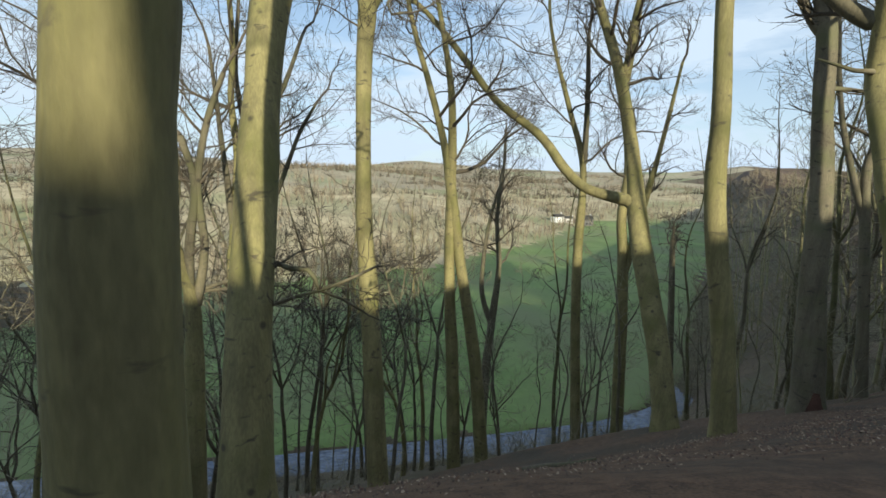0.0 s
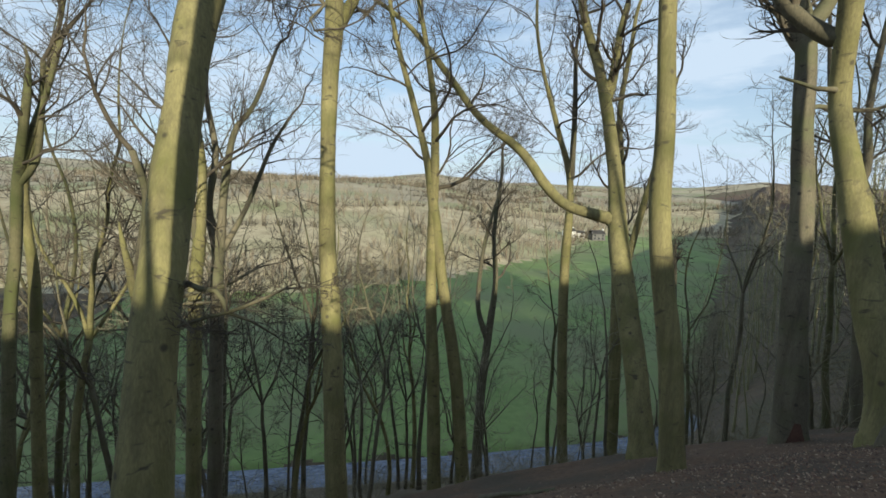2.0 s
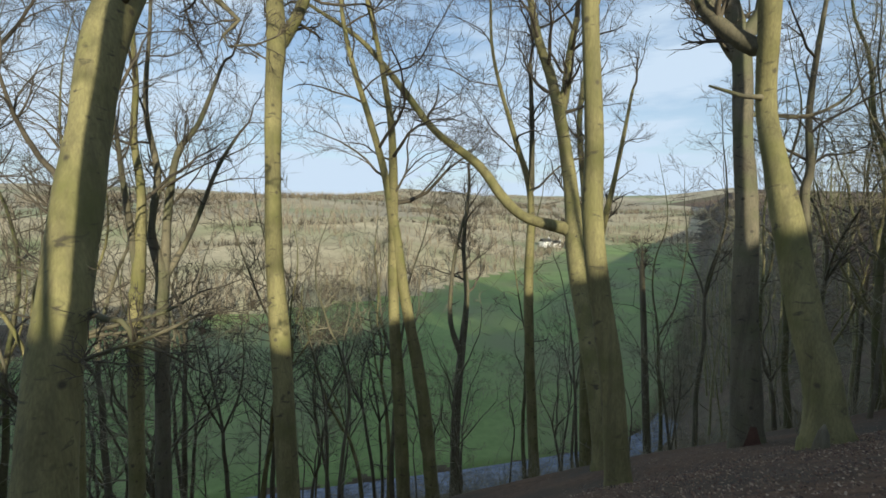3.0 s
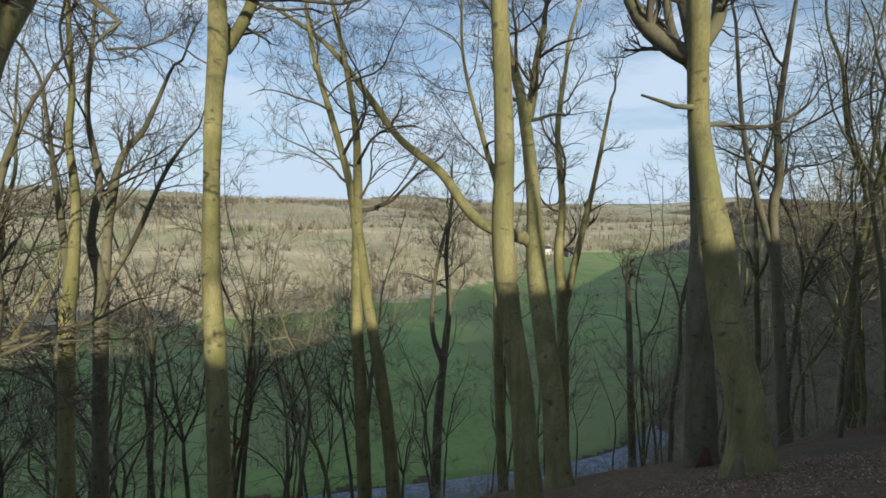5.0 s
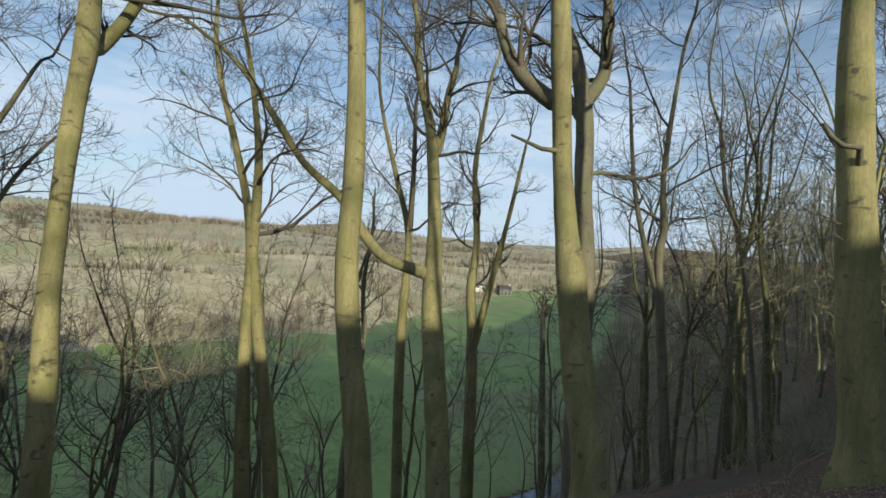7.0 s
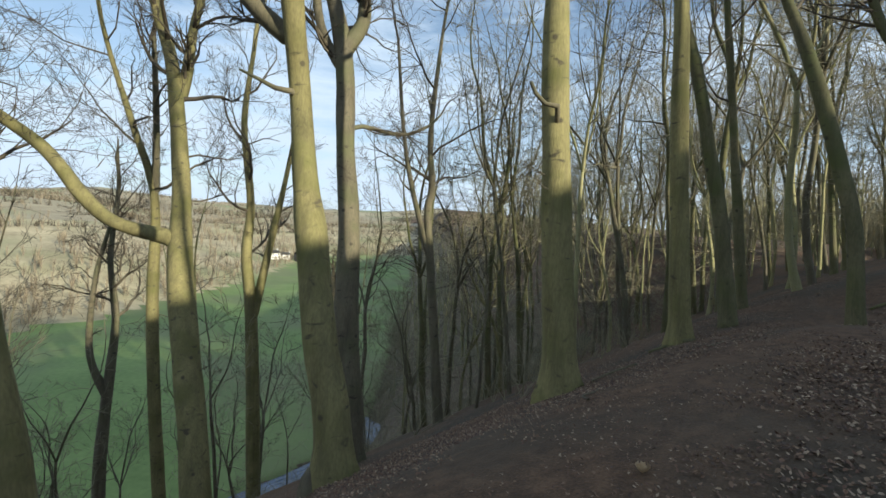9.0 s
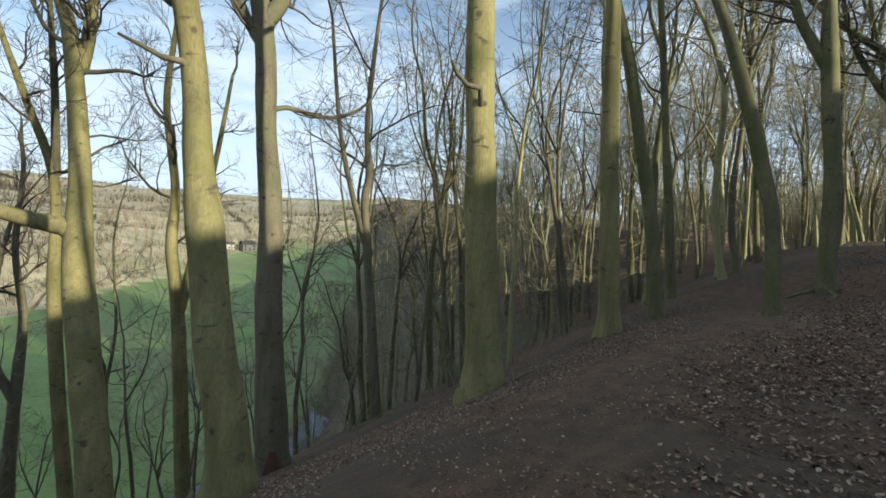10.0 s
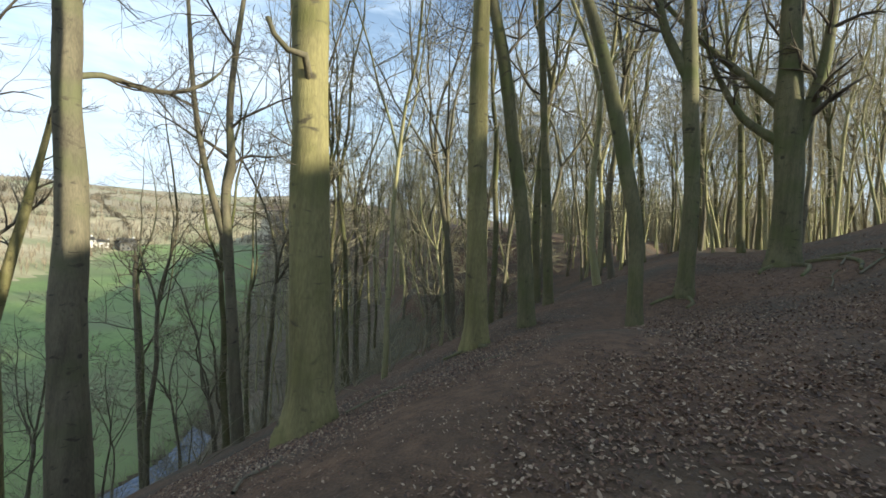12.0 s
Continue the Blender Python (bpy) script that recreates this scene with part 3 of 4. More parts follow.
bare_tree("slim leafless tree with a sunlit olive trunk", [(-7.37, 13.29, -7.85, 0.217), (-7.23, 13.64, -3.11, 0.178), (-7.22, 13.76, -1.15, 0.16), (-7.3, 13.79, 0.13, 0.118), (-7.29, 13.87, 1.53, 0.094)],
          [], BARK, 23.0, top=10, first_limb=2, boughs=9, sides=10, flare=0.2)
bare_tree("leafless tree branching low into crooked stems", [(-2.55, 11.5, -5.31, 0.218), (-2.39, 11.92, -1.53, 0.186), (-2.32, 12.05, -0.44, 0.18), (-2.27, 12.18, 0.66, 0.153), (-2.22, 12.31, 1.9, 0.111), (-2.34, 12.38, 3.27, 0.09), (-2.28, 12.53, 4.66, 0.076), (-2.35, 12.68, 6.71, 0.062)],
          [[(-2.32, 12.08, -0.17, 0.111), (-2.55, 12.16, 2.03, 0.068), (-2.64, 12.21, 3.1, 0.054), (-2.78, 12.27, 4.56, 0.04)]], BARK, 24.0, top=13, first_limb=1, boughs=11, sides=10, flare=0.2)
bare_tree("leafless tree branching low into crooked stems", [(-2.37, 12.68, -6.08, 0.242), (-2.21, 13.12, -1.88, 0.198), (-2.18, 13.26, -0.36, 0.183), (-2.4, 13.27, 0.86, 0.121), (-2.23, 13.48, 2.38, 0.099), (-2.45, 13.54, 4.16, 0.075), (-2.33, 13.78, 6.29, 0.053)],
          [[(-2.13, 13.27, -0.52, 0.138), (-2.01, 13.5, 1.47, 0.108), (-1.77, 13.75, 3.02, 0.086), (-1.29, 14.04, 3.86, 0.072), (-0.71, 14.44, 5.56, 0.049)],
           [(-2.07, 13.31, -0.37, 0.1), (-1.48, 13.68, 0.84, 0.071), (-0.85, 14.12, 2.61, 0.057), (-0.32, 14.45, 3.64, 0.042)]], BARK_DARK, 25.0, top=12, first_limb=1, boughs=11, sides=10, flare=0.2)
bare_tree("slender leafless tree forked high over the slope", [(19.57, 12.12, -5.37, 0.227), (19.32, 12.62, -1.55, 0.193), (19.17, 12.98, 1.85, 0.171), (19.29, 12.95, 3.0, 0.16), (19.26, 13.14, 5.28, 0.114), (19.64, 13.08, 9.64, 0.069)],
          [[(19.25, 12.79, 0.04, 0.137), (18.7, 13.49, 2.97, 0.103), (18.45, 13.88, 5.25, 0.08), (18.29, 14.27, 8.7, 0.058)]], BARK_DARK, 26.0, top=12, first_limb=2, boughs=10, sides=9, flare=0.2, least=0.008)
bare_tree("leafless tree with a sunlit fork above a dark trunk", [(16.77, 23.14, -13.5, 0.408), (16.63, 23.38, -7.81, 0.375), (16.49, 23.59, -3.43, 0.342), (16.26, 23.77, -0.63, 0.294), (16.41, 23.8, 2.15, 0.217), (16.08, 24.06, 6.13, 0.169), (16.44, 24.04, 9.84, 0.123)],
          [[(16.63, 23.52, -3.74, 0.249), (17.41, 23.33, 0.33, 0.188), (18.06, 23.17, 3.81, 0.126), (18.71, 23.03, 7.96, 0.079)]], BARK, 27.0, top=14, first_limb=-1, boughs=12, sides=10, flare=0.2, least=0.008)
bare_tree("dark leafless tree with a curved double stem", [(11.31, 33.81, -22.21, 0.453), (11.43, 33.78, -15.15, 0.401), (11.79, 33.7, -10.12, 0.33), (12.15, 33.62, -5.65, 0.239), (11.88, 33.68, -1.72, 0.172), (12.23, 33.61, 2.57, 0.128)],
          [[(11.71, 33.72, -10.12, 0.286), (10.9, 33.9, -7.45, 0.197), (11.14, 33.84, -3.04, 0.151), (11.85, 33.69, 0.43, 0.107)]], BARK_DARK, 28.0, top=4, first_limb=-6, boughs=14, sides=9, flare=0.2, least=0.01)
bare_tree("leafless tree with a straight mossy trunk on the slope", [(11.27, 18.07, -10.97, 0.272), (10.99, 18.38, -5.95, 0.239), (10.9, 18.57, -1.94, 0.234), (10.94, 18.68, 1.91, 0.165), (10.35, 19.07, 4.38, 0.126), (9.71, 19.5, 6.83, 0.088)],
          [[(10.97, 18.67, 2.16, 0.139), (10.97, 18.76, 4.86, 0.112), (10.88, 18.91, 7.71, 0.086)]], BARK, 29.0, top=13, first_limb=2, boughs=12, sides=10, flare=0.2, least=0.008)
bare_tree("thin lopped tree with a tuft of shoots on top", [(28.05, 32.41, -20.08, 0.371), (27.6, 32.64, -14.07, 0.323), (27.26, 32.82, -8.28, 0.278), (26.97, 32.97, -3.87, 0.235)],
          [], BARK_DARK, 30.0, top=-5, first_limb=-4.1, boughs=9, bough_length=1.5, sides=8, flare=0.2, kids=(4, 3, 2, 2), least=0.02)


def rotten_foot(tree, radius, facing):
    """A red rotten scar wrapped round the foot of a trunk."""
    v, f = [], []
    for i in range(9):
        for k in range(9):
            a = facing + (k / 8 - 0.5) * 0.95 * (1 - 0.085 * i)
            r = radius * (1.2 - 0.035 * i) + 0.02 * noise.noise(Vector((k * 0.9, i * 0.9, 0)))
            v.append((math.cos(a) * r, math.sin(a) * r, 0.02 + 0.09 * i))
    f = [(i * 9 + k, i * 9 + k + 1, i * 9 + k + 10, i * 9 + k + 9) for i in range(8) for k in range(8)]
    mesh_object("rotten_patch", v, f, RED_WOOD, tree, "reddish rotten wood at the foot")


rotten_foot(forked_beech, 0.5, -2.2)

# ---- saplings and thinner trees on the slope, built in a few kinds and copied ----
def thin_tree(label, seed, height, radius, forks, mat, kids=(6, 4, 4), sides=9, group="thin trees on the slope", last=3, bough=0.26, least=0.0095, twig=None, crook=0.1, low=0.3):
    """A slender leafless tree standing at the origin, forked into several stems."""
    rng = random.Random(seed)
    tree = new("tree")
    tagged(tree, label, "tree", group)
    v, f, cv, cf = [], [], [], []
    lean = Vector((rng.uniform(-0.07, 0.07), rng.uniform(-0.02, 0.1), 1)).normalized()
    fork = height * rng.uniform(low, low * 1.5)
    line, girth = [Vector((0, 0, -0.5))], [radius * 1.15]
    way = lean
    while line[-1].z < fork:
        way = (way + Vector((rng.uniform(-crook, crook), rng.uniform(-crook, crook), 0.1))).normalized()
        line.append(line[-1] + way * height / 16)
        girth.append(radius * (1 - 0.35 * line[-1].z / fork))
    path, rad = smooth_path(line, girth, 0.4)
    tube(v, f, path, rad, sides, 0.1, 0.25, seed)
    for k in range(forks):
        a = 2 * math.pi * k / forks + rng.uniform(-0.7, 0.7)
        stem, srad, w = [path[-1].copy()], [rad[-1] * (0.95 if k == 0 else 0.72)], (way + Vector((math.cos(a), math.sin(a), 0)) * (0.12 if k == 0 else 0.5)).normalized()
        n = 9
        for i in range(n):
            w = (w + Vector((rng.uniform(-2.4, 2.4) * crook, rng.uniform(-2.4, 2.4) * crook, 0.13))).normalized()
            stem.append(stem[-1] + w * (height - fork) / n * (1.05 if k == 0 else 0.8))
            srad.append(max(srad[0] * (1 - 0.9 * (i + 1) / n), 0.008))
        sp, sr = smooth_path(stem, srad, 0.5)
        tube(v, f, sp, sr, 6, 0.06, 0, seed)
        for q in range(9):
            i = rng.randint(1, len(sp) - 2)
            b = rng.uniform(0, 6.28)
            grow(rng, cv, cf, sp[i], Vector((math.cos(b), math.sin(b), rng.uniform(0.2, 0.8))).normalized(), height * bough * rng.uniform(0.5, 1.0) * (1.1 - 0.6 * i / len(sp)), max(sr[i] * 0.5, 0.012), 1, last, 0.07, kids=kids, least=least)
    for q in range(4):
        i = rng.randint(len(path) // 3, len(path) - 1)
        b = rng.uniform(0, 6.28)
        grow(rng, cv, cf, path[i], Vector((math.cos(b), math.sin(b), 0.2)), height * 0.13, 0.022, 1, last, 0.05, kids=kids, least=least)
    mesh_object("trunk", v, f, mat, tree)
    mesh_object("crown", cv, cf, twig or TWIG, tree, "leafless winter branches and twigs")
    return tree


KINDS = [
    thin_tree("tall slender leafless tree with a dark twisting trunk", 11, 21, 0.17, 3, BARK_DARK),
    thin_tree("tall slender leafless tree with olive-green bark", 12, 23, 0.20, 3, BARK),
    thin_tree("tall leafless tree forked into several dark stems", 13, 19, 0.15, 3, BARK_DARK),
    thin_tree("tall thin leafless tree with mossy bark", 14, 24, 0.17, 2, BARK_MOSSY),
    thin_tree("small leafless sapling with upswept branches", 15, 8, 0.06, 3, BARK_DARK, kids=(6, 3, 3), twig=TWIG_HAZED),
    thin_tree("small twiggy leafless sapling", 16, 6, 0.045, 3, BARK_DARK, kids=(6, 3, 3), twig=TWIG_HAZED),
    thin_tree("thin leafless tree leaning on the slope", 17, 14, 0.10, 2, BARK_DARK, kids=(6, 3, 3), twig=TWIG_HAZED),
    thin_tree("small crooked leafless tree forked low into twisting stems", 18, 12, 0.14, 4, BARK_DARK, kids=(6, 4, 4), crook=0.17, low=0.2, bough=0.3, twig=TWIG_HAZED),
    thin_tree("crooked leafless tree with olive bark and spreading boughs", 19, 15, 0.15, 3, BARK, kids=(6, 4, 4), crook=0.15, low=0.25, bough=0.3),
]


def stand(kind, x, y, size=1.0, turn=0.0):
    return copy_thing(KINDS[kind], pose(x, y, ground_height(x, y), -3.5, 0, 0) @ pose(0, 0, 0, 0, 0, turn) @ Matrix.Diagonal((size, size, size, 1)))


def place_kinds():
    """Slope trees at fitted places (kind, x, y, size, turn), then the looser growth between them."""
    for k, x, y, s, r in [
        (2, 1.4, 34.0, 1.0, 10), (1, -8.5, 16.5, 0.9, 120), (2, -6.5, 19.0, 1.1, 300), (3, 14.3, 26.5, 0.9, 50), (0, 20.2, 18.5, 0.8, 15),
        (2, 24.0, 16.0, 0.9, 70), (6, 21.0, 11.5, 0.8, 220), (4, 17.5, 17.0, 0.9, 90), (3, -11.0, 20.0, 1.0, 33), (0, -14.0, 16.0, 1.1, 77),
        (2, -2.0, 26.0, 1.1, 170), (1, 5.5, 29.0, 0.9, 205), (3, 25.0, 27.0, 0.9, 130), (0, -5.5, 24.0, 1.0, 10), (6, 2.0, 18.5, 0.9, 140)]:
        stand(k, x, y, s, r)
    for k, x, y, s, r in [
        (7, -3.6, 16.8, 1.0, 0), (8, -1.2, 20.5, 1.0, 80), (7, -6.4, 22.0, 1.1, 160), (7, 0.6, 25.0, 0.9, 240), (8, 3.4, 22.5, 0.9, 300), (7, -9.5, 25.5, 1.1, 40),
        (7, 7.6, 26.0, 0.9, 110), (8, -11.5, 18.5, 1.0, 200), (7, 20.5, 14.5, 0.7, 20), (7, 23.5, 19.0, 0.8, 130), (8, 27.0, 15.0, 0.9, 250), (7, 17.8, 28.0, 0.9, 330),
        (8, 30.5, 21.0, 0.9, 60), (7, 33.5, 13.0, 0.8, 190), (7, 8.8, 21.8, 0.7, 10)]:
        stand(k, x, y, s, r)                    # crooked low trees on the upper slope
    rng = random.Random(5)
    spots = [(11.8, 33.7), (16.5, 23.6), (26.8, 33.0), (12.0, 20.0)]
    tries = 0
    while len(spots) < 64 and tries < 4000:
        tries += 1
        x, y = rng.uniform(-34, 38), rng.uniform(15.5, 41)
        if x > 9 and y < 30 and rng.random() < (0.5 if x < 19 else 0.85):
            continue
        if all((x - a) ** 2 + (y - b) ** 2 > 6.5 for a, b in spots):
            spots.append((x, y))
            tall = rng.random() < (0.6 if x < 8 else 0.3)
            stand(rng.choice((0, 2, 2, 3)) if tall else rng.choice((4, 6, 6, 6)), x, y, rng.uniform(0.75, 1.05), rng.uniform(0, 360))
    for k in range(6):                          # tall trees where the slope bends round
        x, y = 25 + 20 * rng.random(), 7 + 17 * rng.random()
        stand(rng.choice((0, 2, 3, 3)), x, y, rng.uniform(0.8, 1.05), rng.uniform(0, 360))
    for k, x, y, s, r in [(0, 0.86, -8.0, 0.85, 0), (6, 0.4, -5.2, 0.8, 70), (3, 12.4, -9.5, 0.8, 90), (1, 6.3, -12.0, 0.8, 30), (2, 17.0, -12.0, 0.8, 200), (3, -3.2, -15.0, 0.9, 250), (2, 9.4, -17.0, 0.9, 20),
                          (0, 14.2, -19.0, 0.9, 110), (3, 20.0, -17.0, 0.9, 310), (1, 23.5, -14.0, 0.9, 60), (2, 26.5, -19.0, 1.0, 170), (0, 30.5, -16.0, 0.9, 40), (3, 3.0, -22.0, 0.9, 95)]:
        stand(k, x, y, s, r)                    # unseen trees uphill of the path, added to stripe the beeches with shade
    for k in range(30):                         # and unseen saplings along the crest, added to dapple the sunlight
        stand(rng.choice((4, 5, 6, 6)), rng.uniform(-9, 34), rng.uniform(-28, -23), rng.uniform(0.7, 1.0), rng.uniform(0, 360))


place_kinds()


def undergrowth():
    """Low tangled brushwood over the steep part of the slope."""
    rng = random.Random(77)
    v, f = [], []
    for k in range(1130):
        tall = 1.0
        if k < 600:
            x, y = rng.uniform(-34, 62), rng.uniform(13.5, 41)
        elif k < 720:                           # saplings and brush where the slope bends round
            x, tall = rng.uniform(17, 46), 1.5
            y = rng.uniform(6.5 + 0.1 * (x - 17), 24)
        elif k < 950:                           # a thicker fringe along the near bank
            x, y, tall = rng.uniform(-45, 26), rng.uniform(36.8, 40.6), 1.7
        else:                                   # and where the wood meets the meadow
            x, tall = rng.uniform(38, 92), 2.2
            y = foot_shift(x) + rng.uniform(41, 47)
        if x > 40 and k < 600:
            y += foot_shift(x) * rng.random()
        p = Vector((x, y, ground_height(x, y) - 0.05))
        for q in range(5):
            a = rng.uniform(0, 6.283)
            way = Vector((math.cos(a) * 0.6, math.sin(a) * 0.6, rng.uniform(0.5, 1.3))).normalized()
            grow(rng, v, f, p, way, tall * rng.uniform(0.7, 2.0), 0.012 * tall, 2, 3, 0.02, kids=(0, 0, 3), least=0.006)
    tagged(mesh_object("undergrowth", v, f, TWIG_HAZED), "dark leafless brushwood on the steep slope", "undergrowth", kind="stuff")


undergrowth()

# ---- the wood ahead, where the slope bends round ----
WOOD = [
    thin_tree("tall straight woodland tree with green-grey bark", 21, 20, 0.16, 3, BARK_MOSSY, kids=(5, 4, 4), sides=8, group="woodland trees ahead", twig=TWIG_HAZED, bough=0.22),
    thin_tree("thin pole-like woodland tree with olive bark", 22, 18, 0.11, 3, BARK_HAZED, kids=(5, 4, 4), sides=7, group="woodland trees ahead", twig=TWIG_HAZED, bough=0.22),
    thin_tree("thin dark woodland tree with crooked boughs", 23, 17, 0.12, 3, BARK_DARK, kids=(5, 4, 4), sides=7, group="woodland trees ahead", twig=TWIG_HAZED, bough=0.22),
    thin_tree("slim sunlit woodland tree with haze-lightened olive bark", 24, 12, 0.085, 3, BARK_HAZED, kids=(5, 4, 4), sides=6, group="woodland trees ahead", twig=TWIG_HAZED, bough=0.26),
]


def place_wood():
    rng = random.Random(9)
    spots = [(24.5, -3.0), (22.6, -0.8), (19.5, 0.0), (18.8, 2.1), (17.1, 2.5), (22.6, 2.7)]
    tries = 0
    while len(spots) < 112 and tries < 9000:
        tries += 1
        x = 20 + 42 * rng.random() ** 1.2
        y = rng.uniform(-0.28 * (x - 9) - 1, 14 + 0.5 * (x - 20))
        if y > 3.5 and x < 38 and rng.random() < 0.82:
            continue
        if (y < 1.5 and x < 33) or (y < 0 and x < 42 and rng.random() < 0.6):
            continue
        if all((x - a) ** 2 + (y - b) ** 2 > 5.0 for a, b in spots):
            spots.append((x, y))
            k = rng.choice((0, 1, 2, 2, 3))
            girth = rng.uniform(0.8, 1.2)
            copy_thing(WOOD[k], pose(x, y, ground_height(x, y), -4.5, 0, 0) @ pose(0, 0, 0, 0, 0, rng.uniform(0, 360)) @ Matrix.Diagonal((girth, girth, rng.uniform(0.8, 1.15), 1)))


    for k in range(38):                         # the open edge of the wood beside the path ahead
        x = rng.uniform(33, 62)
        y = rng.uniform(-0.28 * (x - 9) - 1, 1.0)
        girth = rng.uniform(0.8, 1.15)
        copy_thing(WOOD[rng.choice((0, 1, 2, 3))], pose(x, y, ground_height(x, y), -4.5, 0, 0) @ pose(0, 0, 0, 0, 0, rng.uniform(0, 360)) @ Matrix.Diagonal((girth, girth, rng.uniform(0.75, 1.1), 1)))


place_wood()
for ob, (x, y) in zip(KINDS + WOOD, [(-20, 20), (-24, 27), (-18, 31), (-27, 17), (-13, 24), (-15, 28), (-22, 23), (-17, 26), (-12, 32), (40, 9), (43, 6), (37, 11), (48, 3)]):
    ob.matrix_basis = pose(x, y, ground_height(x, y))


def deep_wood():
    """The crowded far part of the wood, too thick to count."""
    rng = random.Random(12)
    v, f, cv, cf = [], [], [], []
    for k in range(620):
        x = rng.uniform(52, 140)
        y = rng.uniform(-0.28 * (x - 9) - 1, foot_shift(x) + 42)
        if k > 470:
            x = rng.uniform(95, 190)
            y = rng.uniform(-0.28 * (x - 9) - 1, 0.25 * x)
        elif k > 450:
            x = rng.uniform(36, 62)
            y = foot_shift(x) + rng.uniform(18, 42)
        h, r = rng.uniform(10, 17), rng.uniform(0.07, 0.17)
        p = Vector((x, y, ground_height(x, y) - 0.3))
        line = [p]
        way = Vector((rng.uniform(-0.06, 0.06), rng.uniform(0.02, 0.14), 1)).normalized()
        for i in range(6):
            way = (way + Vector((rng.uniform(-0.1, 0.1), rng.uniform(-0.09, 0.11), 0.08))).normalized()
            line.append(line[-1] + way * h / 6)
        tube(v, f, line, [r * (1 - 0.13 * i) for i in range(7)], 5)
        for q in range(9):
            i = rng.randint(1, 5)
            a = rng.uniform(0, 6.283)
            grow(rng, cv, cf, line[i].lerp(line[i + 1], rng.random()), Vector((math.cos(a), math.sin(a), rng.uniform(0.1, 0.9))).normalized(), h * rng.uniform(0.12, 0.3), r * 0.35, 2, 3, 0.08, kids=(0, 0, 4), least=0.011)
    tagged(mesh_object("far_trunks", v, f, BARK_HAZED), "crowded thin trunks deep in the leafless wood", "trees", kind="stuff")
    tagged(mesh_object("far_branches", cv, cf, TWIG_HAZED), "tangled bare branches deep in the leafless wood", "branches", kind="stuff")


deep_wood()


def wood_thicket():
    """Fine twigs that close the view through the far part of the wood."""
    rng = random.Random(52)
    v, f = [], []
    for k in range(1700):
        x = rng.uniform(78, 190)
        y = rng.uniform(-0.36 * (x - 9) - 1, 0.3 * x)
        z, h = ground_height(x, y) - 0.2, rng.uniform(5, 14)
        for q in range(26):
            a, b = rng.uniform(0, 6.283), rng.uniform(0.05, 0.6)
            low = Vector((x, y, z + h * rng.uniform(0.0, 0.55)))
            tip = low + Vector((math.cos(a) * b, math.sin(a) * b, 1)) * h * rng.uniform(0.25, 0.5)
            side = Vector((-math.sin(a + 0.7), math.cos(a + 0.7), 0)) * h * (0.003 + 0.005 * rng.random())
            i = len(v)
            v += [low - side, low + side, tip]
            f.append((i, i + 1, i + 2))
    tagged(mesh_object("thicket", v, f, TWIG_HAZED, smooth=False), "fine bare twigs of the distant leafless wood", "thicket", kind="stuff")


wood_thicket()


# ---- winter woods, hedges and cottages on the far side ----
def far_woods():
    rng = random.Random(31)
    v, f = [], []
    count = 0
    while count < 6400:
        d = rng.random() ** 1.6
        x, off = rng.uniform(-260, 420), 3 + 520 * d
        y = field_edge(x) + off
        if count < 500:                         # scrub wood that bounds the meadow on one side
            x, y, off = rng.uniform(-170, -58), rng.uniform(51, 112), 10
        thick = noise.noise(Vector((x * 0.012, y * 0.012, 2.0)))
        if off > 16 and thick < 0.02 and rng.random() < 0.8:
            continue
        count += 1
        z, h = ground_height(x, y) - 0.2, rng.uniform(4.5, 9.0) * (1.0 if off > 40 else 0.75)
        n = 22 if off < 150 else 15
        for k in range(n):
            a = rng.uniform(0, 6.283)
            b = rng.uniform(0.05, 0.55)
            low = Vector((x, y, z + h * rng.uniform(0.0, 0.45)))
            tip = low + Vector((math.cos(a) * b, math.sin(a) * b, 1)) * h * rng.uniform(0.35, 0.6)
            side = Vector((-math.sin(a + 0.7), math.cos(a + 0.7), 0)) * h * (0.007 + 0.010 * rng.random())
            i = len(v)
            v += [low - side, low + side, tip]
            f.append((i, i + 1, i + 2))
    tagged(mesh_object("far_trees", v, f, FARTWIG, smooth=False), "brown leafless woods and hedges across the valley", "trees", kind="stuff")


far_woods()


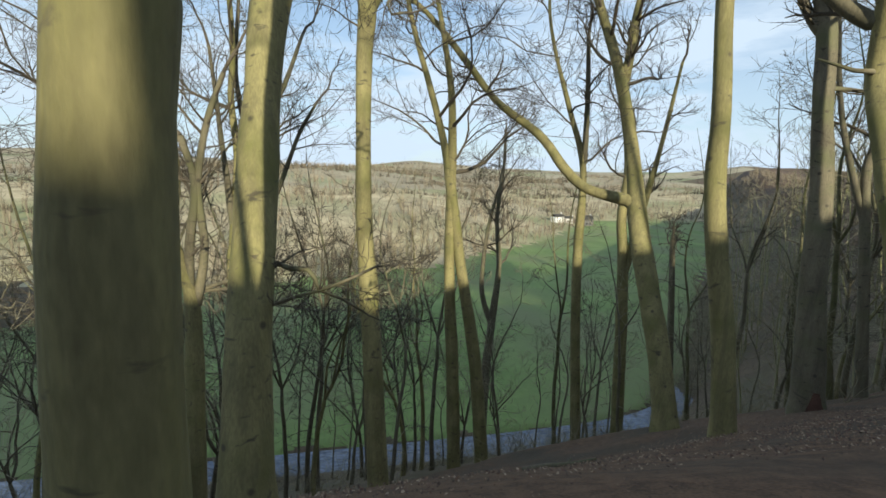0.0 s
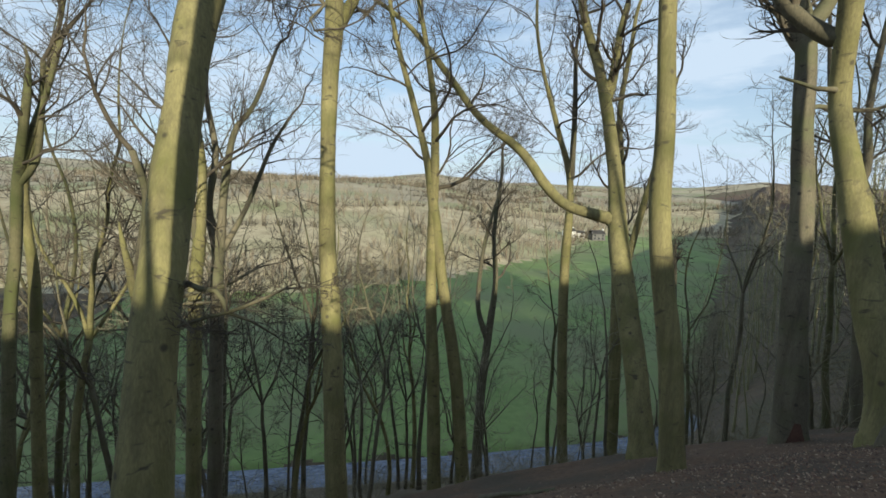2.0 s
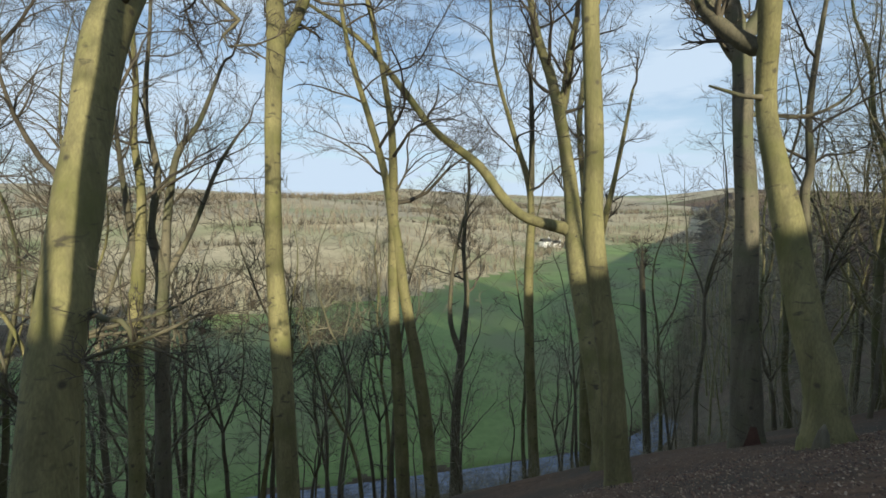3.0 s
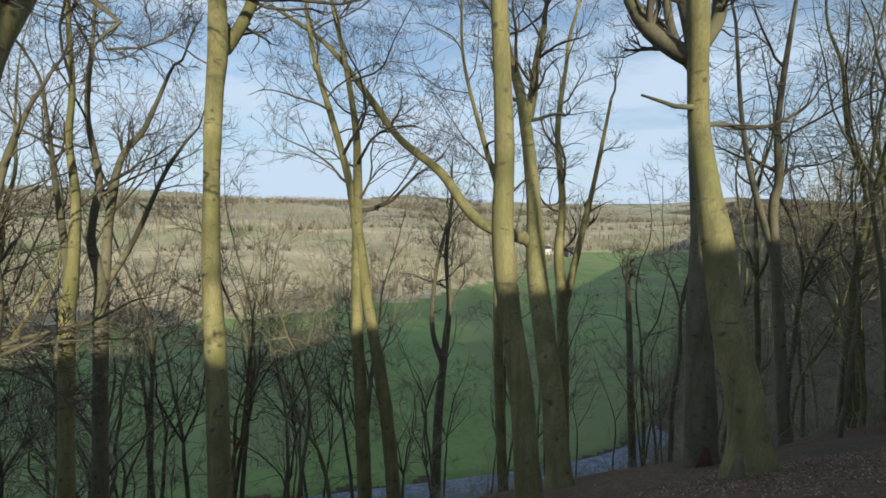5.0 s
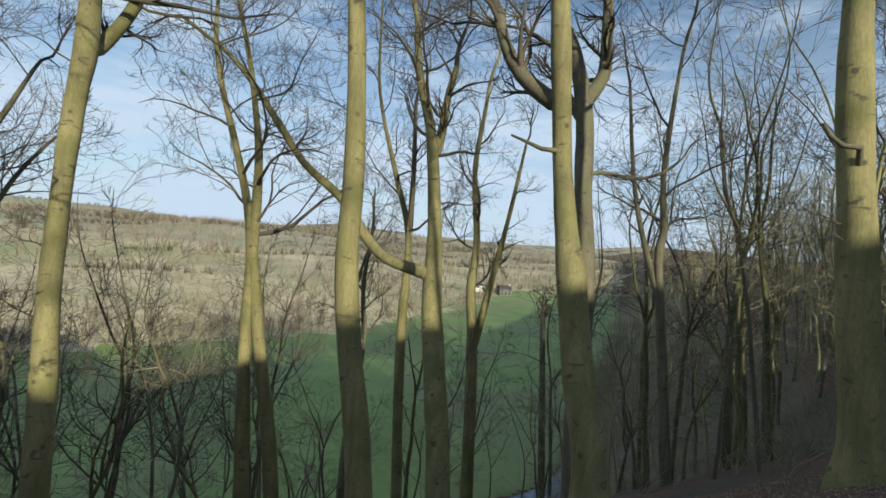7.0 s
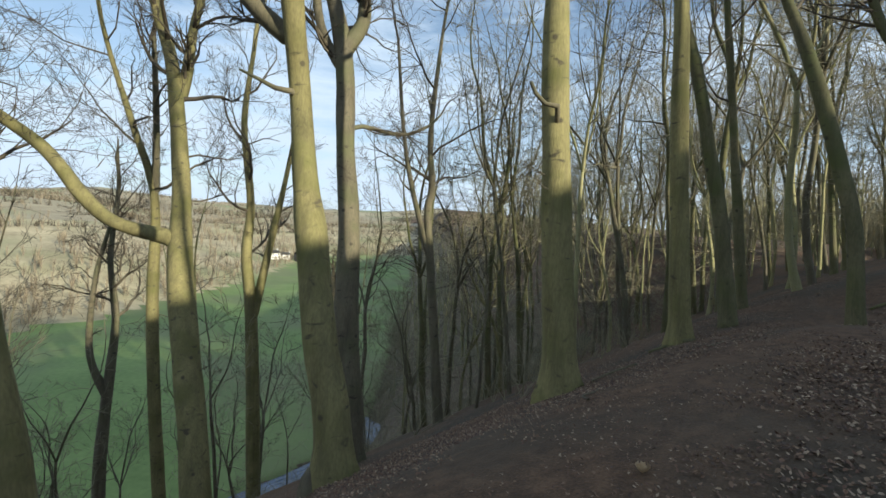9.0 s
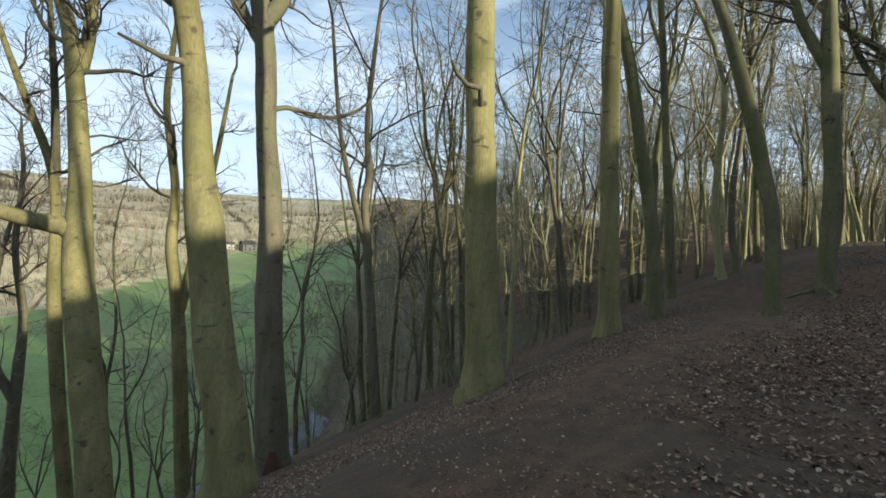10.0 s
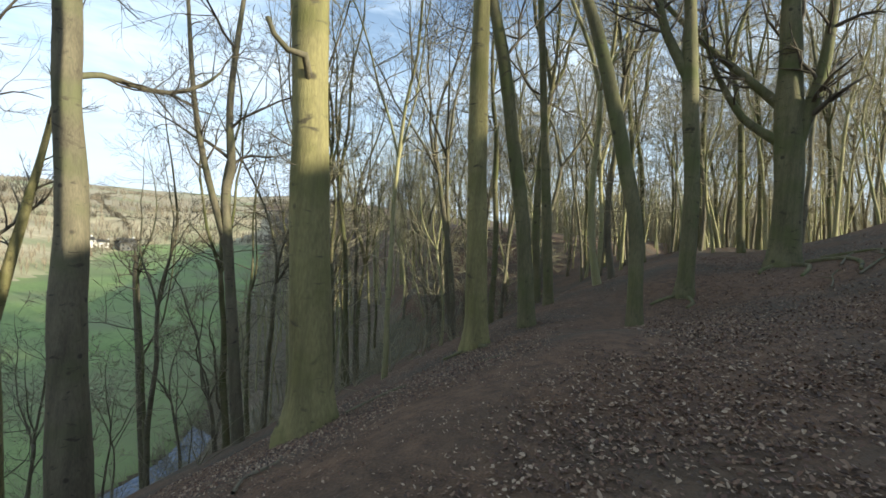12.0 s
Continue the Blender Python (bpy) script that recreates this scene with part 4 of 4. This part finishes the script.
def far_hedges():
    """Dark field hedges and the tree line along the far ridge."""
    rng = random.Random(8)
    v, f = [], []
    lines = [((-220, 330), (260, 470)), ((-150, 430), (60, 640)), ((40, 360), (330, 640)), ((-300, 560), (420, 700)), ((-380, 690), (500, 800)), ((150, 380), (420, 420)), ((-60, 240), (120, 330)), ((-200, 260), (-30, 420)), ((90, 300), (60, 480)), ((-20, 200), (-160, 210)), ((180, 330), (260, 560))]
    for (ax, ay), (bx, by) in lines:
        length = math.hypot(bx - ax, by - ay)
        for k in range(int(length / 2.2)):
            t = k * 2.2 / length
            x, y = ax + (bx - ax) * t + rng.uniform(-2, 2), ay + (by - ay) * t + rng.uniform(-2, 2)
            if noise.noise(Vector((x * 0.02, y * 0.02, 7.0))) < -0.15 or y < field_edge(x) + 30:
                continue
            z, h = ground_height(x, y) - 0.3, rng.uniform(1.8, 4.8)
            for q in range(12):
                a, w = rng.uniform(0, 6.283), rng.uniform(0.2, 0.6)
                low = Vector((x + rng.uniform(-1, 1), y + rng.uniform(-1, 1), z))
                tip = low + Vector((math.cos(a) * w, math.sin(a) * w, 1)) * h * rng.uniform(0.5, 1.0)
                side = Vector((math.cos(a + 1.3), math.sin(a + 1.3), 0.3)) * h * 0.035
                i = len(v)
                v += [low - side, low + side, tip + side * 0.4, tip - side * 0.4]
                f.append((i, i + 1, i + 2, i + 3))
    for cx, cy, reach in ((-60, 420, 42), (60, 520, 55), (205, 560, 48), (300, 480, 36), (-190, 520, 60), (165, 390, 20), (-120, 300, 24)):
        for k in range(int(reach * reach / 13)):        # small dark woods between the fields
            a, d = rng.uniform(0, 6.283), reach * math.sqrt(rng.random())
            x, y = cx + 1.5 * d * math.cos(a), cy + 0.7 * d * math.sin(a)
            z, h = ground_height(x, y) - 0.3, rng.uniform(3.5, 7.5)
            for q in range(9):
                a, w = rng.uniform(0, 6.283), rng.uniform(0.1, 0.5)
                low = Vector((x + rng.uniform(-1, 1), y + rng.uniform(-1, 1), z))
                tip = low + Vector((math.cos(a) * w, math.sin(a) * w, 1)) * h * rng.uniform(0.5, 1.0)
                side = Vector((math.cos(a + 1.3), math.sin(a + 1.3), 0.3)) * h * 0.025
                i = len(v)
                v += [low - side, low + side, tip + side * 0.4, tip - side * 0.4]
                f.append((i, i + 1, i + 2, i + 3))
    tagged(mesh_object("far_hedges", v, f, TWIG, smooth=False), "dark hedgerows and tree lines on the far hill", "hedge", kind="stuff")


far_hedges()


def cottage(x, y, turn, size, walls, label):
    z = ground_height(x, y)
    house = new("cottage")
    house.matrix_basis = pose(x, y, z, 0, 0, turn) @ Matrix.Diagonal((size, size, size, 1))
    tagged(house, label, "house")
    bm = bmesh.new()
    bmesh.ops.create_cube(bm, size=1, matrix=Matrix.Translation((0, 0, 2.0)) @ Matrix.Diagonal((9, 5.5, 5.0, 1)))
    part("wall", bm, walls, house)
    bm = bmesh.new()
    rows = [[bm.verts.new((sx, sy, sz)) for sx in (-4.8, 4.8)] for sy, sz in ((-3.1, 4.35), (0, 6.8), (3.1, 4.35))]
    for a, b in zip(rows, rows[1:]):
        bm.faces.new((a[0], a[1], b[1], b[0]))
    bmesh.ops.solidify(bm, geom=bm.faces[:], thickness=0.25)
    roof = part("roof", bm, SLATE, house)
    bm = bmesh.new()
    bmesh.ops.create_cube(bm, size=1, matrix=Matrix.Translation((3.9, 0, 6.9)) @ Matrix.Diagonal((0.7, 0.9, 1.6, 1)))
    part("chimney", bm, RENDER_WHITE, roof)
    for wx, wz in ((-2.8, 1.4), (0, 1.4), (2.8, 1.4), (-2.8, 3.5), (2.8, 3.5)):
        bm = bmesh.new()
        bmesh.ops.create_cube(bm, size=1, matrix=Matrix.Translation((wx, -2.76, wz)) @ Matrix.Diagonal((1.0, 0.08, 1.2, 1)))
        part("window", bm, PANE, house)


for place in ((122, 258, 20, 0.75, RENDER_WHITE, "small white cottage with a slate roof beyond the meadow"), (131, 262, -30, 0.6, RENDER_WHITE, "low white outbuilding beyond the meadow"), (140, 258, 0, 0.9, SLATE, "dark stone barn at the end of the meadow")):
    cottage(*place)


# ---- small things on the woodland floor ----
def fallen_branch(label, points, radius, forks=2, seed=1):
    rng = random.Random(seed)
    pts = [Vector((x, y, ground_height(x, y) + radius + 0.01)) for x, y in points]
    base = pts[0].copy()
    line, rad = smooth_path([p - base for p in pts], [radius * (1 - 0.6 * i / len(pts)) for i in range(len(pts))], 0.08)
    v, f = [], []
    tube(v, f, line, rad, 7, 0.15, 0, seed)
    for k in range(forks):
        i = rng.randint(len(line) // 3, len(line) - 2)
        a = rng.uniform(0, 6.28)
        out = [line[i], line[i] + Vector((math.cos(a), math.sin(a), 0.1)) * 0.15, line[i] + Vector((math.cos(a + 0.3), math.sin(a + 0.3), 0.08)) * 0.34]
        tube(v, f, out, [rad[i] * 0.6, rad[i] * 0.4, rad[i] * 0.2], 5)
    ob = mesh_object("fallen_branch", v, f, BARK_DARK)
    ob.location = base
    tagged(ob, label, "branch")


def exposed_root(points, radius, seed):
    pts = [Vector((x, y, ground_height(x, y) + radius * 0.3)) for x, y in points]
    base = pts[0].copy()
    line, rad = smooth_path([p - base for p in pts], [radius * (1 - 0.7 * i / len(pts)) for i in range(len(pts))], 0.12)
    v, f = [], []
    tube(v, f, line, rad, 8, 0.2, 0, seed)
    ob = mesh_object("root", v, f, BARK_MOSSY)
    ob.location = base
    tagged(ob, "mossy beech root creeping over the bare soil", "root", "exposed roots by the path")


fallen_branch("thin fallen branch lying on leaves by a trunk", [(13.55, 2.65), (13.8, 2.5), (14.05, 2.35), (14.2, 2.2)], 0.022, 1, 3)
fallen_branch("short dark stick lying on the leaves", [(14.6, 1.35), (14.85, 1.2), (15.0, 1.2)], 0.015, 0, 4)
fallen_branch("broken branch among dead leaves on the slope", [(16.0, -3.0), (16.6, -3.25), (17.4, -3.3), (18.0, -3.6)], 0.03, 2, 5)
fallen_branch("dark rotten branch at the edge of the drop", [(4.6, 8.5), (5.1, 8.4), (5.6, 8.1), (6.2, 8.05)], 0.065, 3, 6)
fallen_branch("short stick on the trodden earth", [(10.9, 1.3), (11.15, 1.5), (11.4, 1.45)], 0.012, 1, 7)
for k, line in enumerate([[(24.2, -3.1), (23.4, -3.3), (22.6, -3.2), (22.0, -3.0)], [(24.2, -2.7), (23.5, -2.4), (22.9, -2.3)], [(24.1, -3.4), (23.2, -3.9), (22.2, -4.0), (21.2, -3.8)],
                          [(21.5, -0.8), (21.0, -0.95), (20.6, -0.85)], [(21.5, -0.55), (21.1, -0.2), (20.9, -0.1)], [(24.2, -3.7), (23.5, -4.4), (22.7, -4.6)], [(17.2, 2.5), (16.8, 2.2), (16.6, 2.15)], [(17.2, 2.8), (16.9, 3.1)]]):
    exposed_root(line, (0.075, 0.06, 0.07, 0.06, 0.05, 0.06, 0.055, 0.05)[k], k + 2.0)
for k, (x, y, a, size) in enumerate([(20.3, -3.2, 2.9, 1.5), (20.8, -3.7, 2.6, 1.8), (21.4, -4.3, 3.0, 1.6), (19.9, -3.9, 2.4, 1.1), (22.3, -3.7, 2.8, 1.4), (18.9, -4.3, 3.3, 1.2)]):
    c, s = math.cos(a) * size / 3, math.sin(a) * size / 3
    fallen_branch("grey dead branch lying in a loose pile", [(x, y), (x - c + 0.05, y - s), (x - 2 * c, y - 2 * s + 0.06), (x - 3 * c, y - 3 * s)], 0.02 + 0.006 * (k % 3), 2, 20 + k)


def broken_stump(x, y):
    v, f = [], []
    z = ground_height(x, y)
    line = [Vector((0, 0, -0.1)), Vector((0.0, 0, 0.1)), Vector((0.02, 0.01, 0.25)), Vector((0.05, 0.02, 0.36))]
    tube(v, f, line, [0.11, 0.08, 0.055, 0.012], 12, 0.45, 0.3, 4.0)
    ob = mesh_object("stump", v, f, BARK_DARK)
    ob.location = (x, y, z)
    tagged(ob, "small dark broken stump beside a beech root", "stump")


broken_stump(9.56, 4.33)


def curled_leaf():
    v, f = [], []
    for i in range(7):
        for k in range(5):
            p, q = i / 6 * 2 - 1, k / 4 * 2 - 1
            wide = 0.042 * math.sqrt(max(0.02, 1 - p * p))
            v.append((p * 0.06, q * wide, 0.012 + 0.035 * abs(q) ** 1.5 + 0.03 * p * p + 0.006 * math.sin(9 * p)))
    for i in range(6):
        for k in range(4):
            a = i * 5 + k
            f.append((a, a + 1, a + 6, a + 5))
    ob = mesh_object("curled_leaf", v, f, BROKEN_WOOD)
    ob.matrix_basis = pose(9.42, 0.17, ground_height(9.42, 0.17) + 0.004, 8, 25, 40)
    tagged(ob, "large pale curled dead leaf on the path", "leaf")


curled_leaf()


# ---- fallen leaves ----
def leaf_litter():
    rng = np.random.default_rng(4)
    v, f = [], []
    n = 165000
    xs, ys = np.concatenate([rng.normal(12.0, 4.2, n - 55000), rng.uniform(-2, 30, 55000)]), rng.normal(-0.2, 3.6, n)
    for x, y in zip(xs, ys):
        if y > 12 or y < -9:
            continue
        trod = math.exp(-((y - 0.5 + 0.02 * (x - 10) - 0.25 * math.sin(x * 0.7)) / (1.0 if x < 12 else 0.75)) ** 2)
        patch = noise.noise(Vector((x * 0.6, y * 0.9, 1.5))) + 0.6 * noise.noise(Vector((x * 1.9, y * 2.3, 4.5))) + 0.3 * noise.noise(Vector((x * 5.0, y * 5.0, 2.5)))
        if rng.random() < 0.7 * trod + 0.75 * max(0.0, min(1.0, (0.1 - patch) / 0.6)):
            continue                            # the trodden strip and bare patches
        z = ground_height(x, y) + rng.uniform(0.004, 0.03)
        a, s = rng.uniform(0, 6.283), rng.uniform(0.009, 0.025) * (0.75 if y > 1.2 else 1.0) * (1 - 0.45 * trod)
        tilt = rng.normal(0, 0.34, 2)
        c, d = math.cos(a) * s, math.sin(a) * s
        curl, bend = rng.uniform(-0.3, 0.55) * s, rng.uniform(-0.1, 0.4) * s
        i = len(v)
        for p, q, up in ((-1.0, 0, bend), (-0.25, -0.6, curl), (0.5, -0.45, curl), (1.0, 0, bend), (0.5, 0.45, curl), (-0.25, 0.6, curl)):
            px, py = p * c - q * d, p * d + q * c
            v.append((x + px, y + py, z + up + px * tilt[0] + py * tilt[1]))
        f += [(i, i + 1, i + 2), (i, i + 2, i + 3), (i, i + 3, i + 4), (i, i + 4, i + 5)]
    tagged(mesh_object("fallen_leaves", v, f, LEAF, smooth=False), "brown fallen beech leaves scattered over the woodland floor", "leaves", kind="stuff")


leaf_litter()
